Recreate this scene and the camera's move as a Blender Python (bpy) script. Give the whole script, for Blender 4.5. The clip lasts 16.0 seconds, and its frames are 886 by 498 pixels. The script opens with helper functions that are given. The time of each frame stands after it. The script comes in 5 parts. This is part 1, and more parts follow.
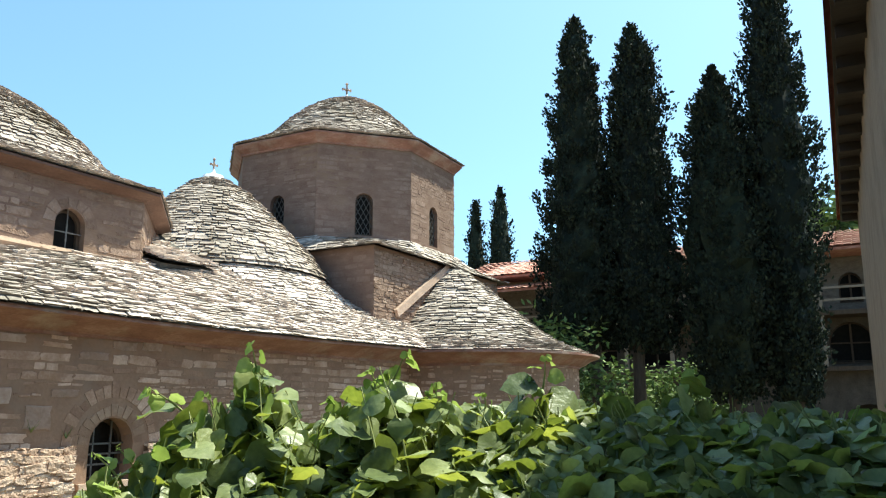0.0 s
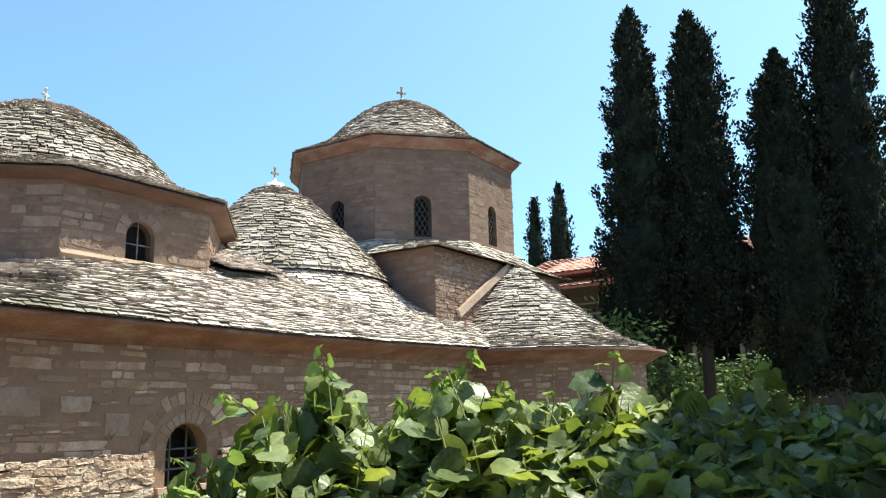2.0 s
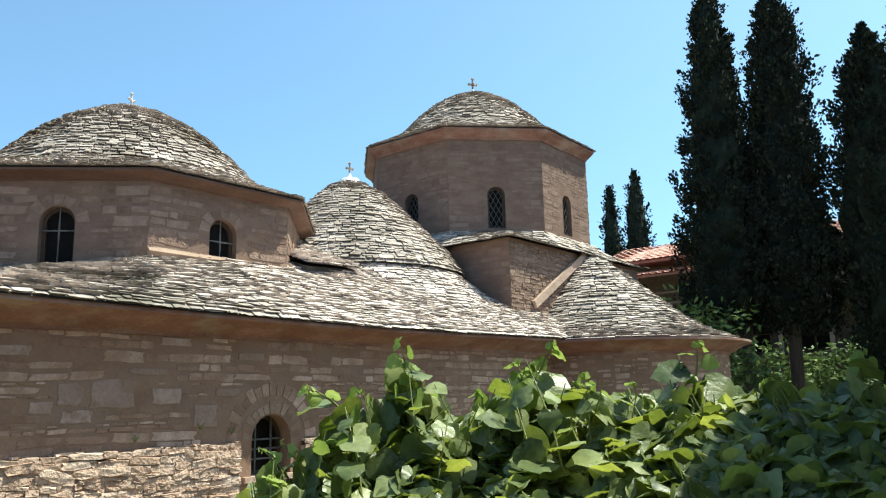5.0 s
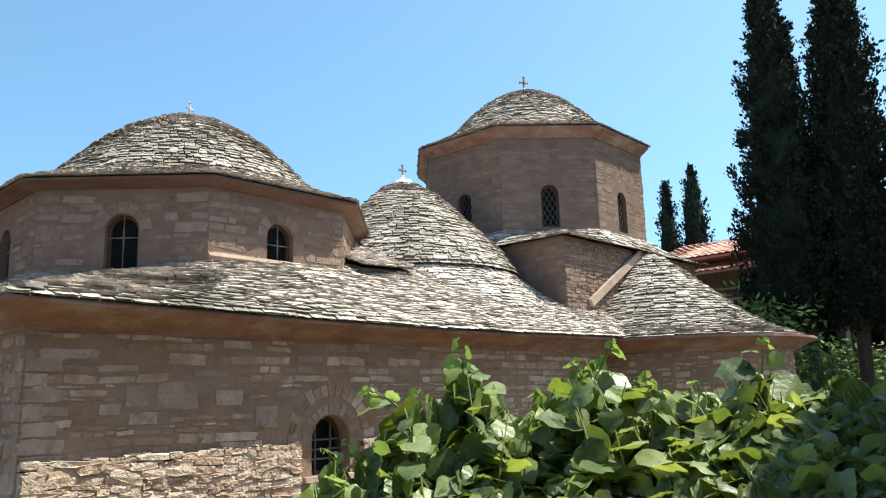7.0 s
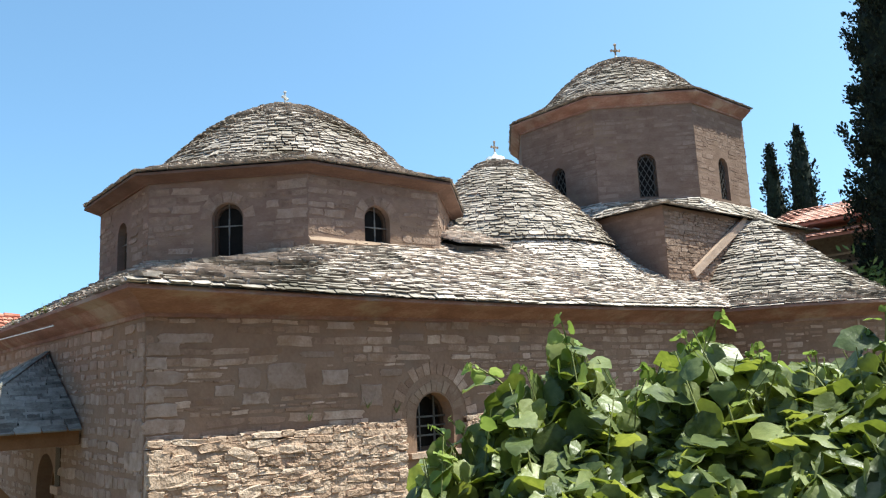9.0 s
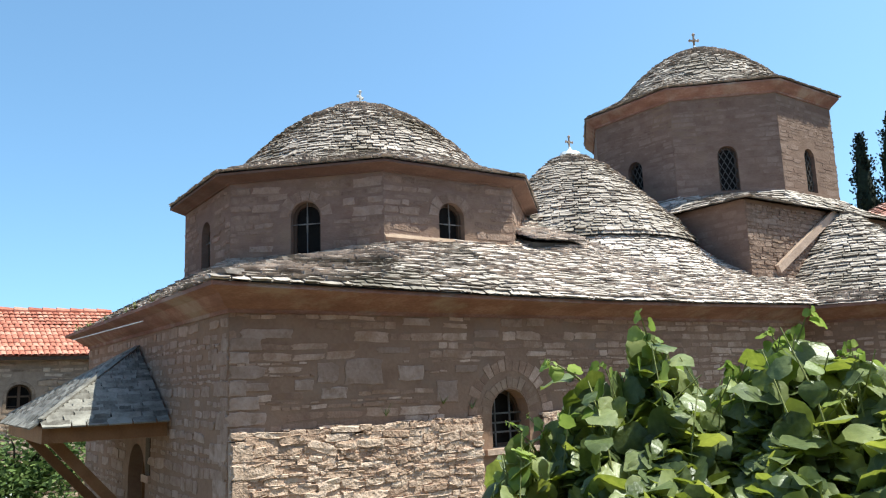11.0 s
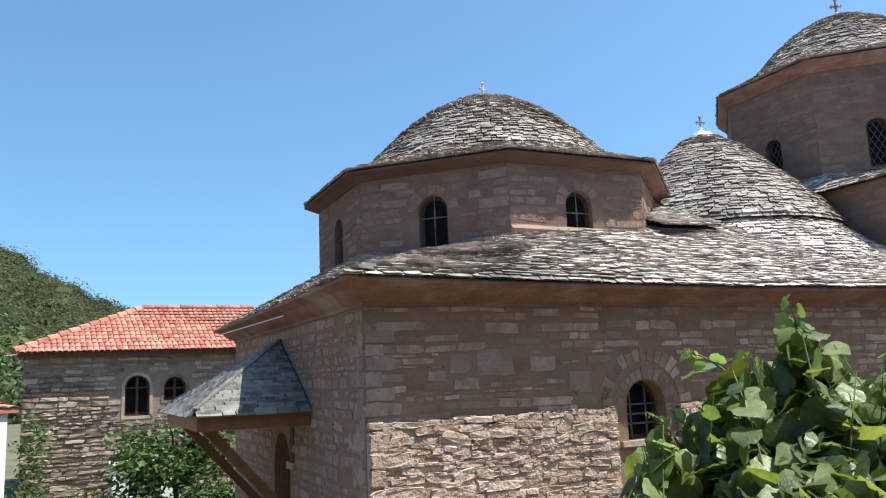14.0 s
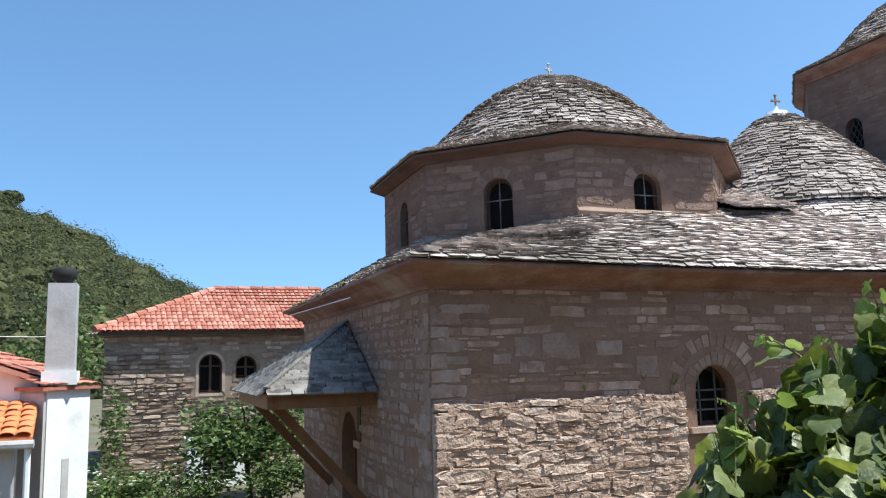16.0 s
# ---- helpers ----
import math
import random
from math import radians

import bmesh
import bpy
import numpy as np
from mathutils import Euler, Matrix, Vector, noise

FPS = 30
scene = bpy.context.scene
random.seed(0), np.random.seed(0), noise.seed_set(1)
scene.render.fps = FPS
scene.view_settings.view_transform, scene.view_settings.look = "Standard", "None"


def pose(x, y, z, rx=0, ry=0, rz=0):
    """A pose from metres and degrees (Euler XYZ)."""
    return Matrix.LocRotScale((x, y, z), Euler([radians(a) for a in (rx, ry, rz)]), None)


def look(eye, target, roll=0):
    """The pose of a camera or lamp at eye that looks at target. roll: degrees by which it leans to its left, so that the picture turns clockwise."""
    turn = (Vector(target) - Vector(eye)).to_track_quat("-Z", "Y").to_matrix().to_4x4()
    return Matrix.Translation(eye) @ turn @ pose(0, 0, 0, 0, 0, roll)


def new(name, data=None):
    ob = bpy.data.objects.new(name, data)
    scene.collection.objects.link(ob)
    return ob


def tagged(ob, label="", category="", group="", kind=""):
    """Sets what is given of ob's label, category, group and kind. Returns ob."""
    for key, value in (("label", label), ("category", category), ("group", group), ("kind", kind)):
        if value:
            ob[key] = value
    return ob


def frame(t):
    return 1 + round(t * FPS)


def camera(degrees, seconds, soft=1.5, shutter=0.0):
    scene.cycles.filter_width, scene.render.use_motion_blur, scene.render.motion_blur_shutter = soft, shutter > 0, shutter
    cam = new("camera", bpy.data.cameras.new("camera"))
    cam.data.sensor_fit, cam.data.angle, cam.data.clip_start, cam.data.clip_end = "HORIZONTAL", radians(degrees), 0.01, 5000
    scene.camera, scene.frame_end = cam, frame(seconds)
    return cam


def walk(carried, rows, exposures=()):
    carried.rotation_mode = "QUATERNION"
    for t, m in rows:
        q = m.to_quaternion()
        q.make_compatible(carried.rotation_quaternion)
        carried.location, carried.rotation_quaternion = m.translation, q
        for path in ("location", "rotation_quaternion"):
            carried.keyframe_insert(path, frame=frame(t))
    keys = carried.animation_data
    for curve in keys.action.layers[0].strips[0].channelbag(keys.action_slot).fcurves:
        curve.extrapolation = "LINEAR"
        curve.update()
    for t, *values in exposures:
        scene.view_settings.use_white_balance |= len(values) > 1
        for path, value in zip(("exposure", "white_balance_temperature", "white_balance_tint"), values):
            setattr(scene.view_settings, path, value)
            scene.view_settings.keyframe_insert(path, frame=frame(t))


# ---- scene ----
CAMERA_ROWS = [
    # seconds, x, y, then the turn about x, y and z in degrees
    (0.0, 0.014, -0.020, 101.24, 0.02, -61.07),
    (0.5, 0.013, -0.019, 101.40, 0.48, -60.39),
    (1.0, 0.012, -0.017, 101.52, 0.84, -59.27),
    (1.5, 0.011, -0.015, 101.47, 1.12, -57.91),
    (2.0, 0.009, -0.012, 101.28, 1.22, -56.42),
    (2.5, 0.008, -0.010, 101.07, 1.27, -55.16),
    (3.0, 0.007, -0.009, 100.94, 1.10, -54.14),
    (3.5, 0.006, -0.007, 100.87, 1.01, -53.30),
    (4.0, 0.005, -0.006, 100.78, 1.08, -52.36),
    (6.5, -0.000, 0.000, 100.95, 1.54, -48.33),
    (7.0, -0.002, 0.002, 100.90, 1.63, -46.88),
    (7.5, -0.004, 0.004, 100.68, 2.10, -45.19),
    (8.0, -0.007, 0.007, 100.23, 2.73, -43.19),
    (8.5, -0.009, 0.009, 99.81, 2.82, -41.43),
    (9.0, -0.012, 0.012, 99.52, 2.60, -39.70),
    (11.5, -0.023, 0.019, 99.56, 2.09, -32.96),
    (12.0, -0.025, 0.021, 99.60, 2.21, -31.39),
    (12.5, -0.028, 0.023, 99.60, 2.33, -29.70),
    (13.0, -0.031, 0.024, 99.56, 2.37, -27.88),
    (13.5, -0.034, 0.026, 99.41, 2.31, -26.42),
    (14.0, -0.036, 0.027, 99.19, 2.29, -25.02),
    (14.5, -0.038, 0.028, 98.91, 2.34, -23.60),
    (15.0, -0.041, 0.029, 98.61, 2.01, -22.16),
    (15.5, -0.043, 0.030, 98.33, 1.75, -21.09),
    (16.0, -0.044, 0.030, 98.09, 1.51, -20.39),
]
EYE = 3.0                                   # the eye stands this high over the church's yard
cam = camera(58.74, 16.0, 1.2)
walk(cam, [(t, pose(x, y, EYE, rx, ry, rz)) for t, x, y, rx, ry, rz in CAMERA_ROWS],
     exposures=[(0.0, 1.15, 6750, -6), (4.0, 0.94, 6650, -6), (9.0, 0.89, 6500, -3), (12.5, 0.72, 6250, 0), (16.0, 0.5, 5950, 4)])

# ---- daylight ----
SUN = Vector((0.40, -0.272, 0.905)).normalized()
world = bpy.data.worlds.new("sky")
scene.world = world
world.use_nodes = True
wn = world.node_tree
sky = wn.nodes.new("ShaderNodeTexSky")
sky.sky_type, sky.sun_disc = "NISHITA", False
sky.sun_elevation = math.asin(SUN.z)
sky.sun_rotation = math.atan2(SUN.x, SUN.y)
sky.air_density, sky.dust_density, sky.ozone_density = 0.9, 0.9, 4.0
back = wn.nodes["Background"]
back.inputs["Strength"].default_value = 0.148
# clear mountain air: the pale horizon band of the sky model lies below the skyline
where = wn.nodes.new("ShaderNodeTexCoord")
lift = wn.nodes.new("ShaderNodeMapping")
lift.inputs["Location"].default_value = (0, 0, 0.12)
lift.inputs["Scale"].default_value = (1, 1, 0.87)
wn.links.new(where.outputs["Generated"], lift.inputs["Vector"])
wn.links.new(lift.outputs["Vector"], sky.inputs["Vector"])
balance = wn.nodes.new("ShaderNodeMix")
balance.data_type, balance.blend_type = "RGBA", "MULTIPLY"
balance.inputs["Factor"].default_value = 1.0
balance.inputs["B"].default_value = (1.0, 1.085, 1.05, 1)
wn.links.new(sky.outputs[0], balance.inputs["A"])
wn.links.new(balance.outputs["Result"], back.inputs["Color"])
sun = new("sun", bpy.data.lights.new("sun", "SUN"))
sun.data.energy, sun.data.angle, sun.data.color = 5.0, radians(0.5), (1.0, 0.95, 0.87)
sun.matrix_world = look(SUN * 60, (0, 0, 0))


# ---- materials ----
def material(name, stops, scale=6.0, rough=0.85, bump=0.3, fine=40.0, vary=0.0, metal=0.0, stain=None, stain_at=(0.5, 0.75),
             stain_scale=1.3, translucent=0.0, stretch=(1, 1, 1), bump_size=0.02, spec=0.3, shine=None):
    """A grained surface: a colour ramp over two scales of noise, piece-to-piece variation, stains and bump."""
    m = bpy.data.materials.new(name)
    m.use_nodes = True
    t = m.node_tree
    n, l = t.nodes, t.links
    bsdf = n["Principled BSDF"]
    geo = n.new("ShaderNodeNewGeometry")
    mapping = n.new("ShaderNodeMapping")
    mapping.inputs["Scale"].default_value = stretch
    l.new(geo.outputs["Position"], mapping.inputs["Vector"])
    big, small = n.new("ShaderNodeTexNoise"), n.new("ShaderNodeTexNoise")
    for tex, s, d in ((big, scale, 6), (small, fine, 4)):
        tex.inputs["Scale"].default_value, tex.inputs["Detail"].default_value = s, d
        l.new(mapping.outputs[0], tex.inputs["Vector"])
    mixn = n.new("ShaderNodeMath")
    mixn.operation = "MULTIPLY_ADD"
    l.new(small.outputs["Fac"], mixn.inputs[0])
    mixn.inputs[1].default_value = 0.45
    half = n.new("ShaderNodeMath")
    half.operation = "MULTIPLY_ADD"
    l.new(big.outputs["Fac"], half.inputs[0])
    half.inputs[1].default_value, half.inputs[2].default_value = 0.9, -0.18
    l.new(half.outputs[0], mixn.inputs[2])
    level = mixn.outputs[0]
    if vary:
        info = n.new("ShaderNodeObjectInfo")
        add = n.new("ShaderNodeMath")
        add.operation = "ADD"
        l.new(info.outputs["Random"], add.inputs[0])
        l.new(geo.outputs["Random Per Island"], add.inputs[1])
        fr = n.new("ShaderNodeMath")
        fr.operation = "FRACT"
        l.new(add.outputs[0], fr.inputs[0])
        v = n.new("ShaderNodeMath")
        v.operation = "MULTIPLY_ADD"
        l.new(fr.outputs[0], v.inputs[0])
        v.inputs[1].default_value = vary
        off = n.new("ShaderNodeMath")
        off.operation = "SUBTRACT"
        l.new(level, off.inputs[0])
        off.inputs[1].default_value = vary / 2
        l.new(off.outputs[0], v.inputs[2])
        level = v.outputs[0]
    ramp = n.new("ShaderNodeValToRGB")
    e = ramp.color_ramp.elements
    while len(e) < len(stops):
        e.new(0.5)
    for i, (at, c) in enumerate(stops):
        e[i].position, e[i].color = at, (*c, 1)
    l.new(level, ramp.inputs[0])
    colour = ramp.outputs[0]
    if stain:
        spots = n.new("ShaderNodeTexNoise")
        spots.inputs["Scale"].default_value, spots.inputs["Detail"].default_value = stain_scale, 8
        spots.inputs["Roughness"].default_value = 0.65
        l.new(geo.outputs["Position"], spots.inputs["Vector"])
        r2 = n.new("ShaderNodeMapRange")
        r2.inputs["From Min"].default_value, r2.inputs["From Max"].default_value = stain_at
        l.new(spots.outputs["Fac"], r2.inputs["Value"])
        mx = n.new("ShaderNodeMix")
        mx.data_type = "RGBA"
        l.new(r2.outputs[0], mx.inputs["Factor"])
        l.new(colour, mx.inputs["A"])
        mx.inputs["B"].default_value = (*stain, 1)
        colour = mx.outputs["Result"]
    l.new(colour, bsdf.inputs["Base Color"])
    bsdf.inputs["Roughness"].default_value, bsdf.inputs["Metallic"].default_value = rough, metal
    bsdf.inputs["Specular IOR Level"].default_value = spec
    if bump:
        b = n.new("ShaderNodeBump")
        b.inputs["Strength"].default_value, b.inputs["Distance"].default_value = bump, bump_size
        l.new(mixn.outputs[0], b.inputs["Height"])
        l.new(b.outputs[0], bsdf.inputs["Normal"])
    if translucent:
        tr = n.new("ShaderNodeBsdfTranslucent")
        if shine:
            mul = n.new("ShaderNodeMix")
            mul.data_type, mul.blend_type = "RGBA", "MULTIPLY"
            mul.inputs["Factor"].default_value = 1.0
            mul.inputs["B"].default_value = (*shine, 1)
            l.new(colour, mul.inputs["A"])
            l.new(mul.outputs["Result"], tr.inputs["Color"])
        else:
            l.new(colour, tr.inputs["Color"])
        mix = n.new("ShaderNodeMixShader")
        mix.inputs[0].default_value = translucent
        l.new(bsdf.outputs[0], mix.inputs[1])
        l.new(tr.outputs[0], mix.inputs[2])
        l.new(mix.outputs[0], n["Material Output"].inputs["Surface"])
    return m


SLATE = material("slate", [(0.12, (0.204, 0.169, 0.149)), (0.5, (0.541, 0.458, 0.409)), (0.9, (0.816, 0.719, 0.652))], 5, 0.75, 0.6, 35, 0.45,
                 stain=(0.27, 0.235, 0.2), stain_at=(0.55, 0.75), stain_scale=1.1)
MID_SLATE = material("mid_slate", [(0.12, (0.144, 0.117, 0.102)), (0.5, (0.414, 0.349, 0.305)), (0.9, (0.727, 0.627, 0.566))], 4, 0.78, 0.6, 35, 0.45,
                     stain=(0.13, 0.11, 0.085), stain_at=(0.48, 0.7), stain_scale=0.8)
OLD_SLATE = material("old_slate", [(0.12, (0.125, 0.102, 0.087)), (0.5, (0.365, 0.302, 0.260)), (0.9, (0.640, 0.547, 0.485))], 4, 0.8, 0.6, 35, 0.34,
                     stain=(0.15, 0.115, 0.08), stain_at=(0.48, 0.72), stain_scale=0.9)
SLATE_BED = material("slate_bed", [(0.2, (0.05, 0.045, 0.04)), (0.8, (0.12, 0.105, 0.09))], 8, 0.95, 0.5)
NEW_SLATE = material("grey_slate", [(0.2, (0.106, 0.094, 0.082)), (0.8, (0.326, 0.302, 0.269))], 6, 0.85, 0.4, 30, 0.5, spec=0.08)
STONE = material("wall_stone", [(0.12, (0.232, 0.135, 0.092)), (0.5, (0.362, 0.225, 0.156)), (0.92, (0.616, 0.432, 0.332))], 5, 0.92, 0.7, 34, 0.55,
                 stain=(0.30, 0.17, 0.09), stain_at=(0.55, 0.8), stain_scale=1.6)
MORTAR = material("mortar", [(0.2, (0.205, 0.119, 0.078)), (0.8, (0.335, 0.207, 0.141))], 3, 0.95, 0.8, 22, stain=(0.24, 0.17, 0.13), stain_at=(0.5, 0.8))
DRUM = material("drum_masonry", [(0.15, (0.143, 0.084, 0.060)), (0.5, (0.198, 0.125, 0.094)), (0.85, (0.267, 0.178, 0.139))], 2.4, 0.92, 0.7, 18,
                stain=(0.25, 0.165, 0.105), stain_at=(0.5, 0.8), stain_scale=0.9, stretch=(1, 1, 2.5))
CORNICE = material("red_brown_cornice", [(0.2, (0.169, 0.081, 0.059)), (0.5, (0.255, 0.130, 0.097)), (0.8, (0.385, 0.231, 0.188))], 2.2, 0.9, 0.7, 22, stretch=(1, 1, 3.5),
                   stain=(0.40, 0.32, 0.26), stain_at=(0.5, 0.72), stain_scale=1.0)
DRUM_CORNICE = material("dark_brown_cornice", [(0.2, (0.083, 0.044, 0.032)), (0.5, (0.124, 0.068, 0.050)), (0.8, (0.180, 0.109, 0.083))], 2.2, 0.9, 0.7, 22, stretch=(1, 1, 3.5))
PLASTER_STRIP = material("pink_mortar", [(0.2, (0.24, 0.155, 0.11)), (0.8, (0.42, 0.31, 0.235))], 4, 0.9, 0.5)
BRICK = material("arch_brick", [(0.2, (0.23, 0.135, 0.09)), (0.8, (0.38, 0.26, 0.185))], 6, 0.9, 0.5, 30, 0.6)
DRUM_STONE = material("drum_stone", [(0.1, (0.149, 0.087, 0.064)), (0.5, (0.209, 0.133, 0.101)), (0.9, (0.288, 0.200, 0.161))], 4, 0.92, 0.8, 26, 0.4)
PALE_MORTAR = material("pale_mortar", [(0.2, (0.335, 0.227, 0.168)), (0.8, (0.521, 0.381, 0.304))], 5, 0.95, 0.8, 24, bump_size=0.03)
# pale rubble of the lower courses, lightened further to carry the sunlight there
SUNLIT_STONE = material("sunlit_rubble", [(0.1, (0.318, 0.207, 0.149)), (0.5, (0.495, 0.349, 0.264)), (0.9, (0.680, 0.520, 0.417))], 8, 0.92, 1.0, 30, 0.55, bump_size=0.05)
BLOCK_STONE = material("pale_block_stone", [(0.1, (0.270, 0.172, 0.125)), (0.5, (0.360, 0.243, 0.186)), (0.9, (0.480, 0.347, 0.281))], 7, 0.92, 1.0, 26, 0.4, stain=(0.25, 0.16, 0.11), stain_at=(0.5, 0.7), stain_scale=5.0)
BASE_STONE = material("drum_rubble", [(0.1, (0.159, 0.099, 0.070)), (0.5, (0.242, 0.159, 0.118)), (0.9, (0.341, 0.242, 0.188))], 8, 0.92, 1.0, 30, 0.5, bump_size=0.04)
# arcaded wing walls: their shade is put into these two dark stone colours
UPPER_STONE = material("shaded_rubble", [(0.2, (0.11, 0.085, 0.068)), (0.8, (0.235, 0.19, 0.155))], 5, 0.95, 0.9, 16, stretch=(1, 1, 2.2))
SHADED_STONE = material("shaded_dark_stone", [(0.2, (0.05, 0.036, 0.028)), (0.8, (0.125, 0.095, 0.075))], 3, 0.95, 0.6, 20)
PALE_IRON = material("pale_iron", [(0.2, (0.11, 0.1, 0.09)), (0.8, (0.2, 0.185, 0.17))], 20, 0.6, 0.1)
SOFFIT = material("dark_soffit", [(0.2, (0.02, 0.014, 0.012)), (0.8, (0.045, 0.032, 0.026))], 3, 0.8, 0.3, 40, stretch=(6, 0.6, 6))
IRON = material("iron", [(0.2, (0.07, 0.065, 0.06)), (0.8, (0.14, 0.13, 0.12))], 20, 0.6, 0.1)
DARK_IRON = material("dark_iron", [(0.2, (0.05, 0.045, 0.04)), (0.8, (0.10, 0.09, 0.085))], 20, 0.6, 0.1)
GLASS = material("dark_glass", [(0.2, (0.008, 0.007, 0.006)), (0.8, (0.018, 0.015, 0.013))], 8, 0.6, 0.0, spec=0.06)
DARK_WOOD = material("dark_wood", [(0.2, (0.05, 0.03, 0.02)), (0.8, (0.11, 0.07, 0.045))], 3, 0.7, 0.3, 40, stretch=(6, 6, 0.6))
BEAM = material("brown_beam", [(0.2, (0.17, 0.075, 0.03)), (0.8, (0.3, 0.15, 0.07))], 3, 0.6, 0.3, 40)
WHITEWASH = material("whitewash", [(0.1, (0.72, 0.72, 0.7)), (0.5, (0.84, 0.84, 0.82)), (0.9, (0.88, 0.88, 0.86))], 2, 0.9, 0.4, 14,
                     stain=(0.55, 0.53, 0.5), stain_at=(0.6, 0.85), stain_scale=1.5)
CEMENT = material("grey_cement", [(0.2, (0.4, 0.385, 0.37)), (0.8, (0.55, 0.535, 0.515))], 3, 0.95, 0.4, 20, stain=(0.3, 0.29, 0.27), stain_at=(0.55, 0.8))
SOOT = material("soot_metal", [(0.2, (0.015, 0.014, 0.013)), (0.8, (0.035, 0.03, 0.03))], 8, 0.8, 0.2)
TILE = material("red_roof_tile", [(0.15, (0.299, 0.094, 0.060)), (0.5, (0.458, 0.179, 0.120)), (0.85, (0.546, 0.290, 0.213))], 4, 0.85, 0.3, 30, 0.5)
ORANGE_TILE = material("orange_roof_tile", [(0.2, (0.62, 0.19, 0.07)), (0.8, (0.72, 0.27, 0.11))], 4, 0.85, 0.3, 30, 0.3)
RUBBLE = material("rubble_stone", [(0.15, (0.162, 0.115, 0.084)), (0.5, (0.357, 0.259, 0.191)), (0.85, (0.562, 0.445, 0.347))], 5, 0.92, 0.6, 30, 0.55)
RUBBLE_BED = material("rubble_joint", [(0.2, (0.208, 0.153, 0.115)), (0.8, (0.364, 0.276, 0.210))], 6, 0.95, 0.6)
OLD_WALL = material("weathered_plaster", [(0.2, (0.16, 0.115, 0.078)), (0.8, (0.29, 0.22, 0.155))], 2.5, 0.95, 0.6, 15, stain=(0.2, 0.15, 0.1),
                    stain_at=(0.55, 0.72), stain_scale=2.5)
LEAF = material("vine_leaf", [(0.08, (0.06, 0.085, 0.034)), (0.5, (0.165, 0.208, 0.082)), (0.92, (0.36, 0.4, 0.19))], 7, 0.38, 0.3, 60, 0.65, translucent=0.42, spec=0.4, shine=(1.35, 1.3, 0.45))
YOUNG_LEAF = material("young_vine_leaf", [(0.1, (0.17, 0.25, 0.05)), (0.5, (0.27, 0.36, 0.075)), (0.9, (0.42, 0.48, 0.15))], 7, 0.45, 0.25, 60, 0.5, translucent=0.45)
STEM = material("green_stem", [(0.2, (0.14, 0.16, 0.05)), (0.8, (0.28, 0.3, 0.11))], 9, 0.7, 0.2)
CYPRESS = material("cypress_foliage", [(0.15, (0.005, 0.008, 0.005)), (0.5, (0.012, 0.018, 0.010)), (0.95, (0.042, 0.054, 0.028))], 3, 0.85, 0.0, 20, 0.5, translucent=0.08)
FADED_TILE = material("faded_tile", [(0.15, (0.36, 0.14, 0.1)), (0.5, (0.52, 0.26, 0.2)), (0.85, (0.66, 0.46, 0.38))], 4, 0.85, 0.3, 30, 0.5)
SHRUB = material("shrub_foliage", [(0.2, (0.045, 0.078, 0.022)), (0.5, (0.1, 0.155, 0.042)), (0.9, (0.2, 0.26, 0.085))], 3, 0.7, 0.0, 20, 0.6, translucent=0.25)
HILL_TREES = material("hill_foliage", [(0.2, (0.04, 0.05, 0.022)), (0.5, (0.085, 0.094, 0.04)), (0.9, (0.19, 0.185, 0.075))], 0.09, 0.9, 0.0, 0.9, 0.6, translucent=0.45)
BARK = material("bark", [(0.2, (0.035, 0.026, 0.02)), (0.8, (0.09, 0.07, 0.055))], 5, 0.95, 0.6, 30, stretch=(4, 4, 0.7))
EARTH = material("dry_earth", [(0.2, (0.10, 0.08, 0.055)), (0.8, (0.22, 0.18, 0.125))], 0.6, 0.95, 0.5, 9, stain=(0.1, 0.13, 0.05), stain_at=(0.45, 0.7), stain_scale=0.25)
FLOWER = material("white_petal", [(0.2, (0.7, 0.7, 0.68)), (0.8, (0.85, 0.85, 0.83))], 9, 0.7, 0.0)


# ---- mesh helpers ----
class Mesh:
    """Gathers vertices and faces for one mesh."""
    def __init__(self):
        self.v, self.f = [], []

    def add(self, verts, faces):
        o = len(self.v)
        self.v.extend([tuple(p) for p in verts])
        self.f.extend([tuple(i + o for i in f) for f in faces])
        return self

    def box(self, lo, hi, m=None):
        a, b = Vector(lo), Vector(hi)
        vs = [Vector((x, y, z)) for x in (a.x, b.x) for y in (a.y, b.y) for z in (a.z, b.z)]
        return self.add([m @ p for p in vs] if m else vs, BOX)

    def beam(self, p, q, w, h):
        """A straight bar of section w x h from p to q."""
        p, q = Vector(p), Vector(q)
        d = (q - p).normalized()
        side = d.cross(Vector((0, 0, 1)))
        side = side.normalized() if side.length > 1e-3 else Vector((1, 0, 0))
        up = side.cross(d)
        vs = [e + side * (w / 2 * i) + up * (h / 2 * j) for e in (p, q) for i in (-1, 1) for j in (-1, 1)]
        return self.add(vs, BOX)

    def tube(self, pts, radii, n=7):
        rings = []
        for i, p in enumerate(pts):
            p = Vector(p)
            d = (Vector(pts[min(i + 1, len(pts) - 1)]) - Vector(pts[max(i - 1, 0)])).normalized()
            a = d.cross(Vector((0.31, 0.17, 0.9))).normalized()
            b = d.cross(a)
            r = radii[i] if isinstance(radii, (list, tuple)) else radii
            rings += [p + (a * math.cos(2 * math.pi * k / n) + b * math.sin(2 * math.pi * k / n)) * r for k in range(n)]
        fs = [(i * n + k, i * n + (k + 1) % n, (i + 1) * n + (k + 1) % n, (i + 1) * n + k) for i in range(len(pts) - 1) for k in range(n)]
        fs += [tuple(range(n))[::-1], tuple(range((len(pts) - 1) * n, len(pts) * n))]
        return self.add(rings, fs)


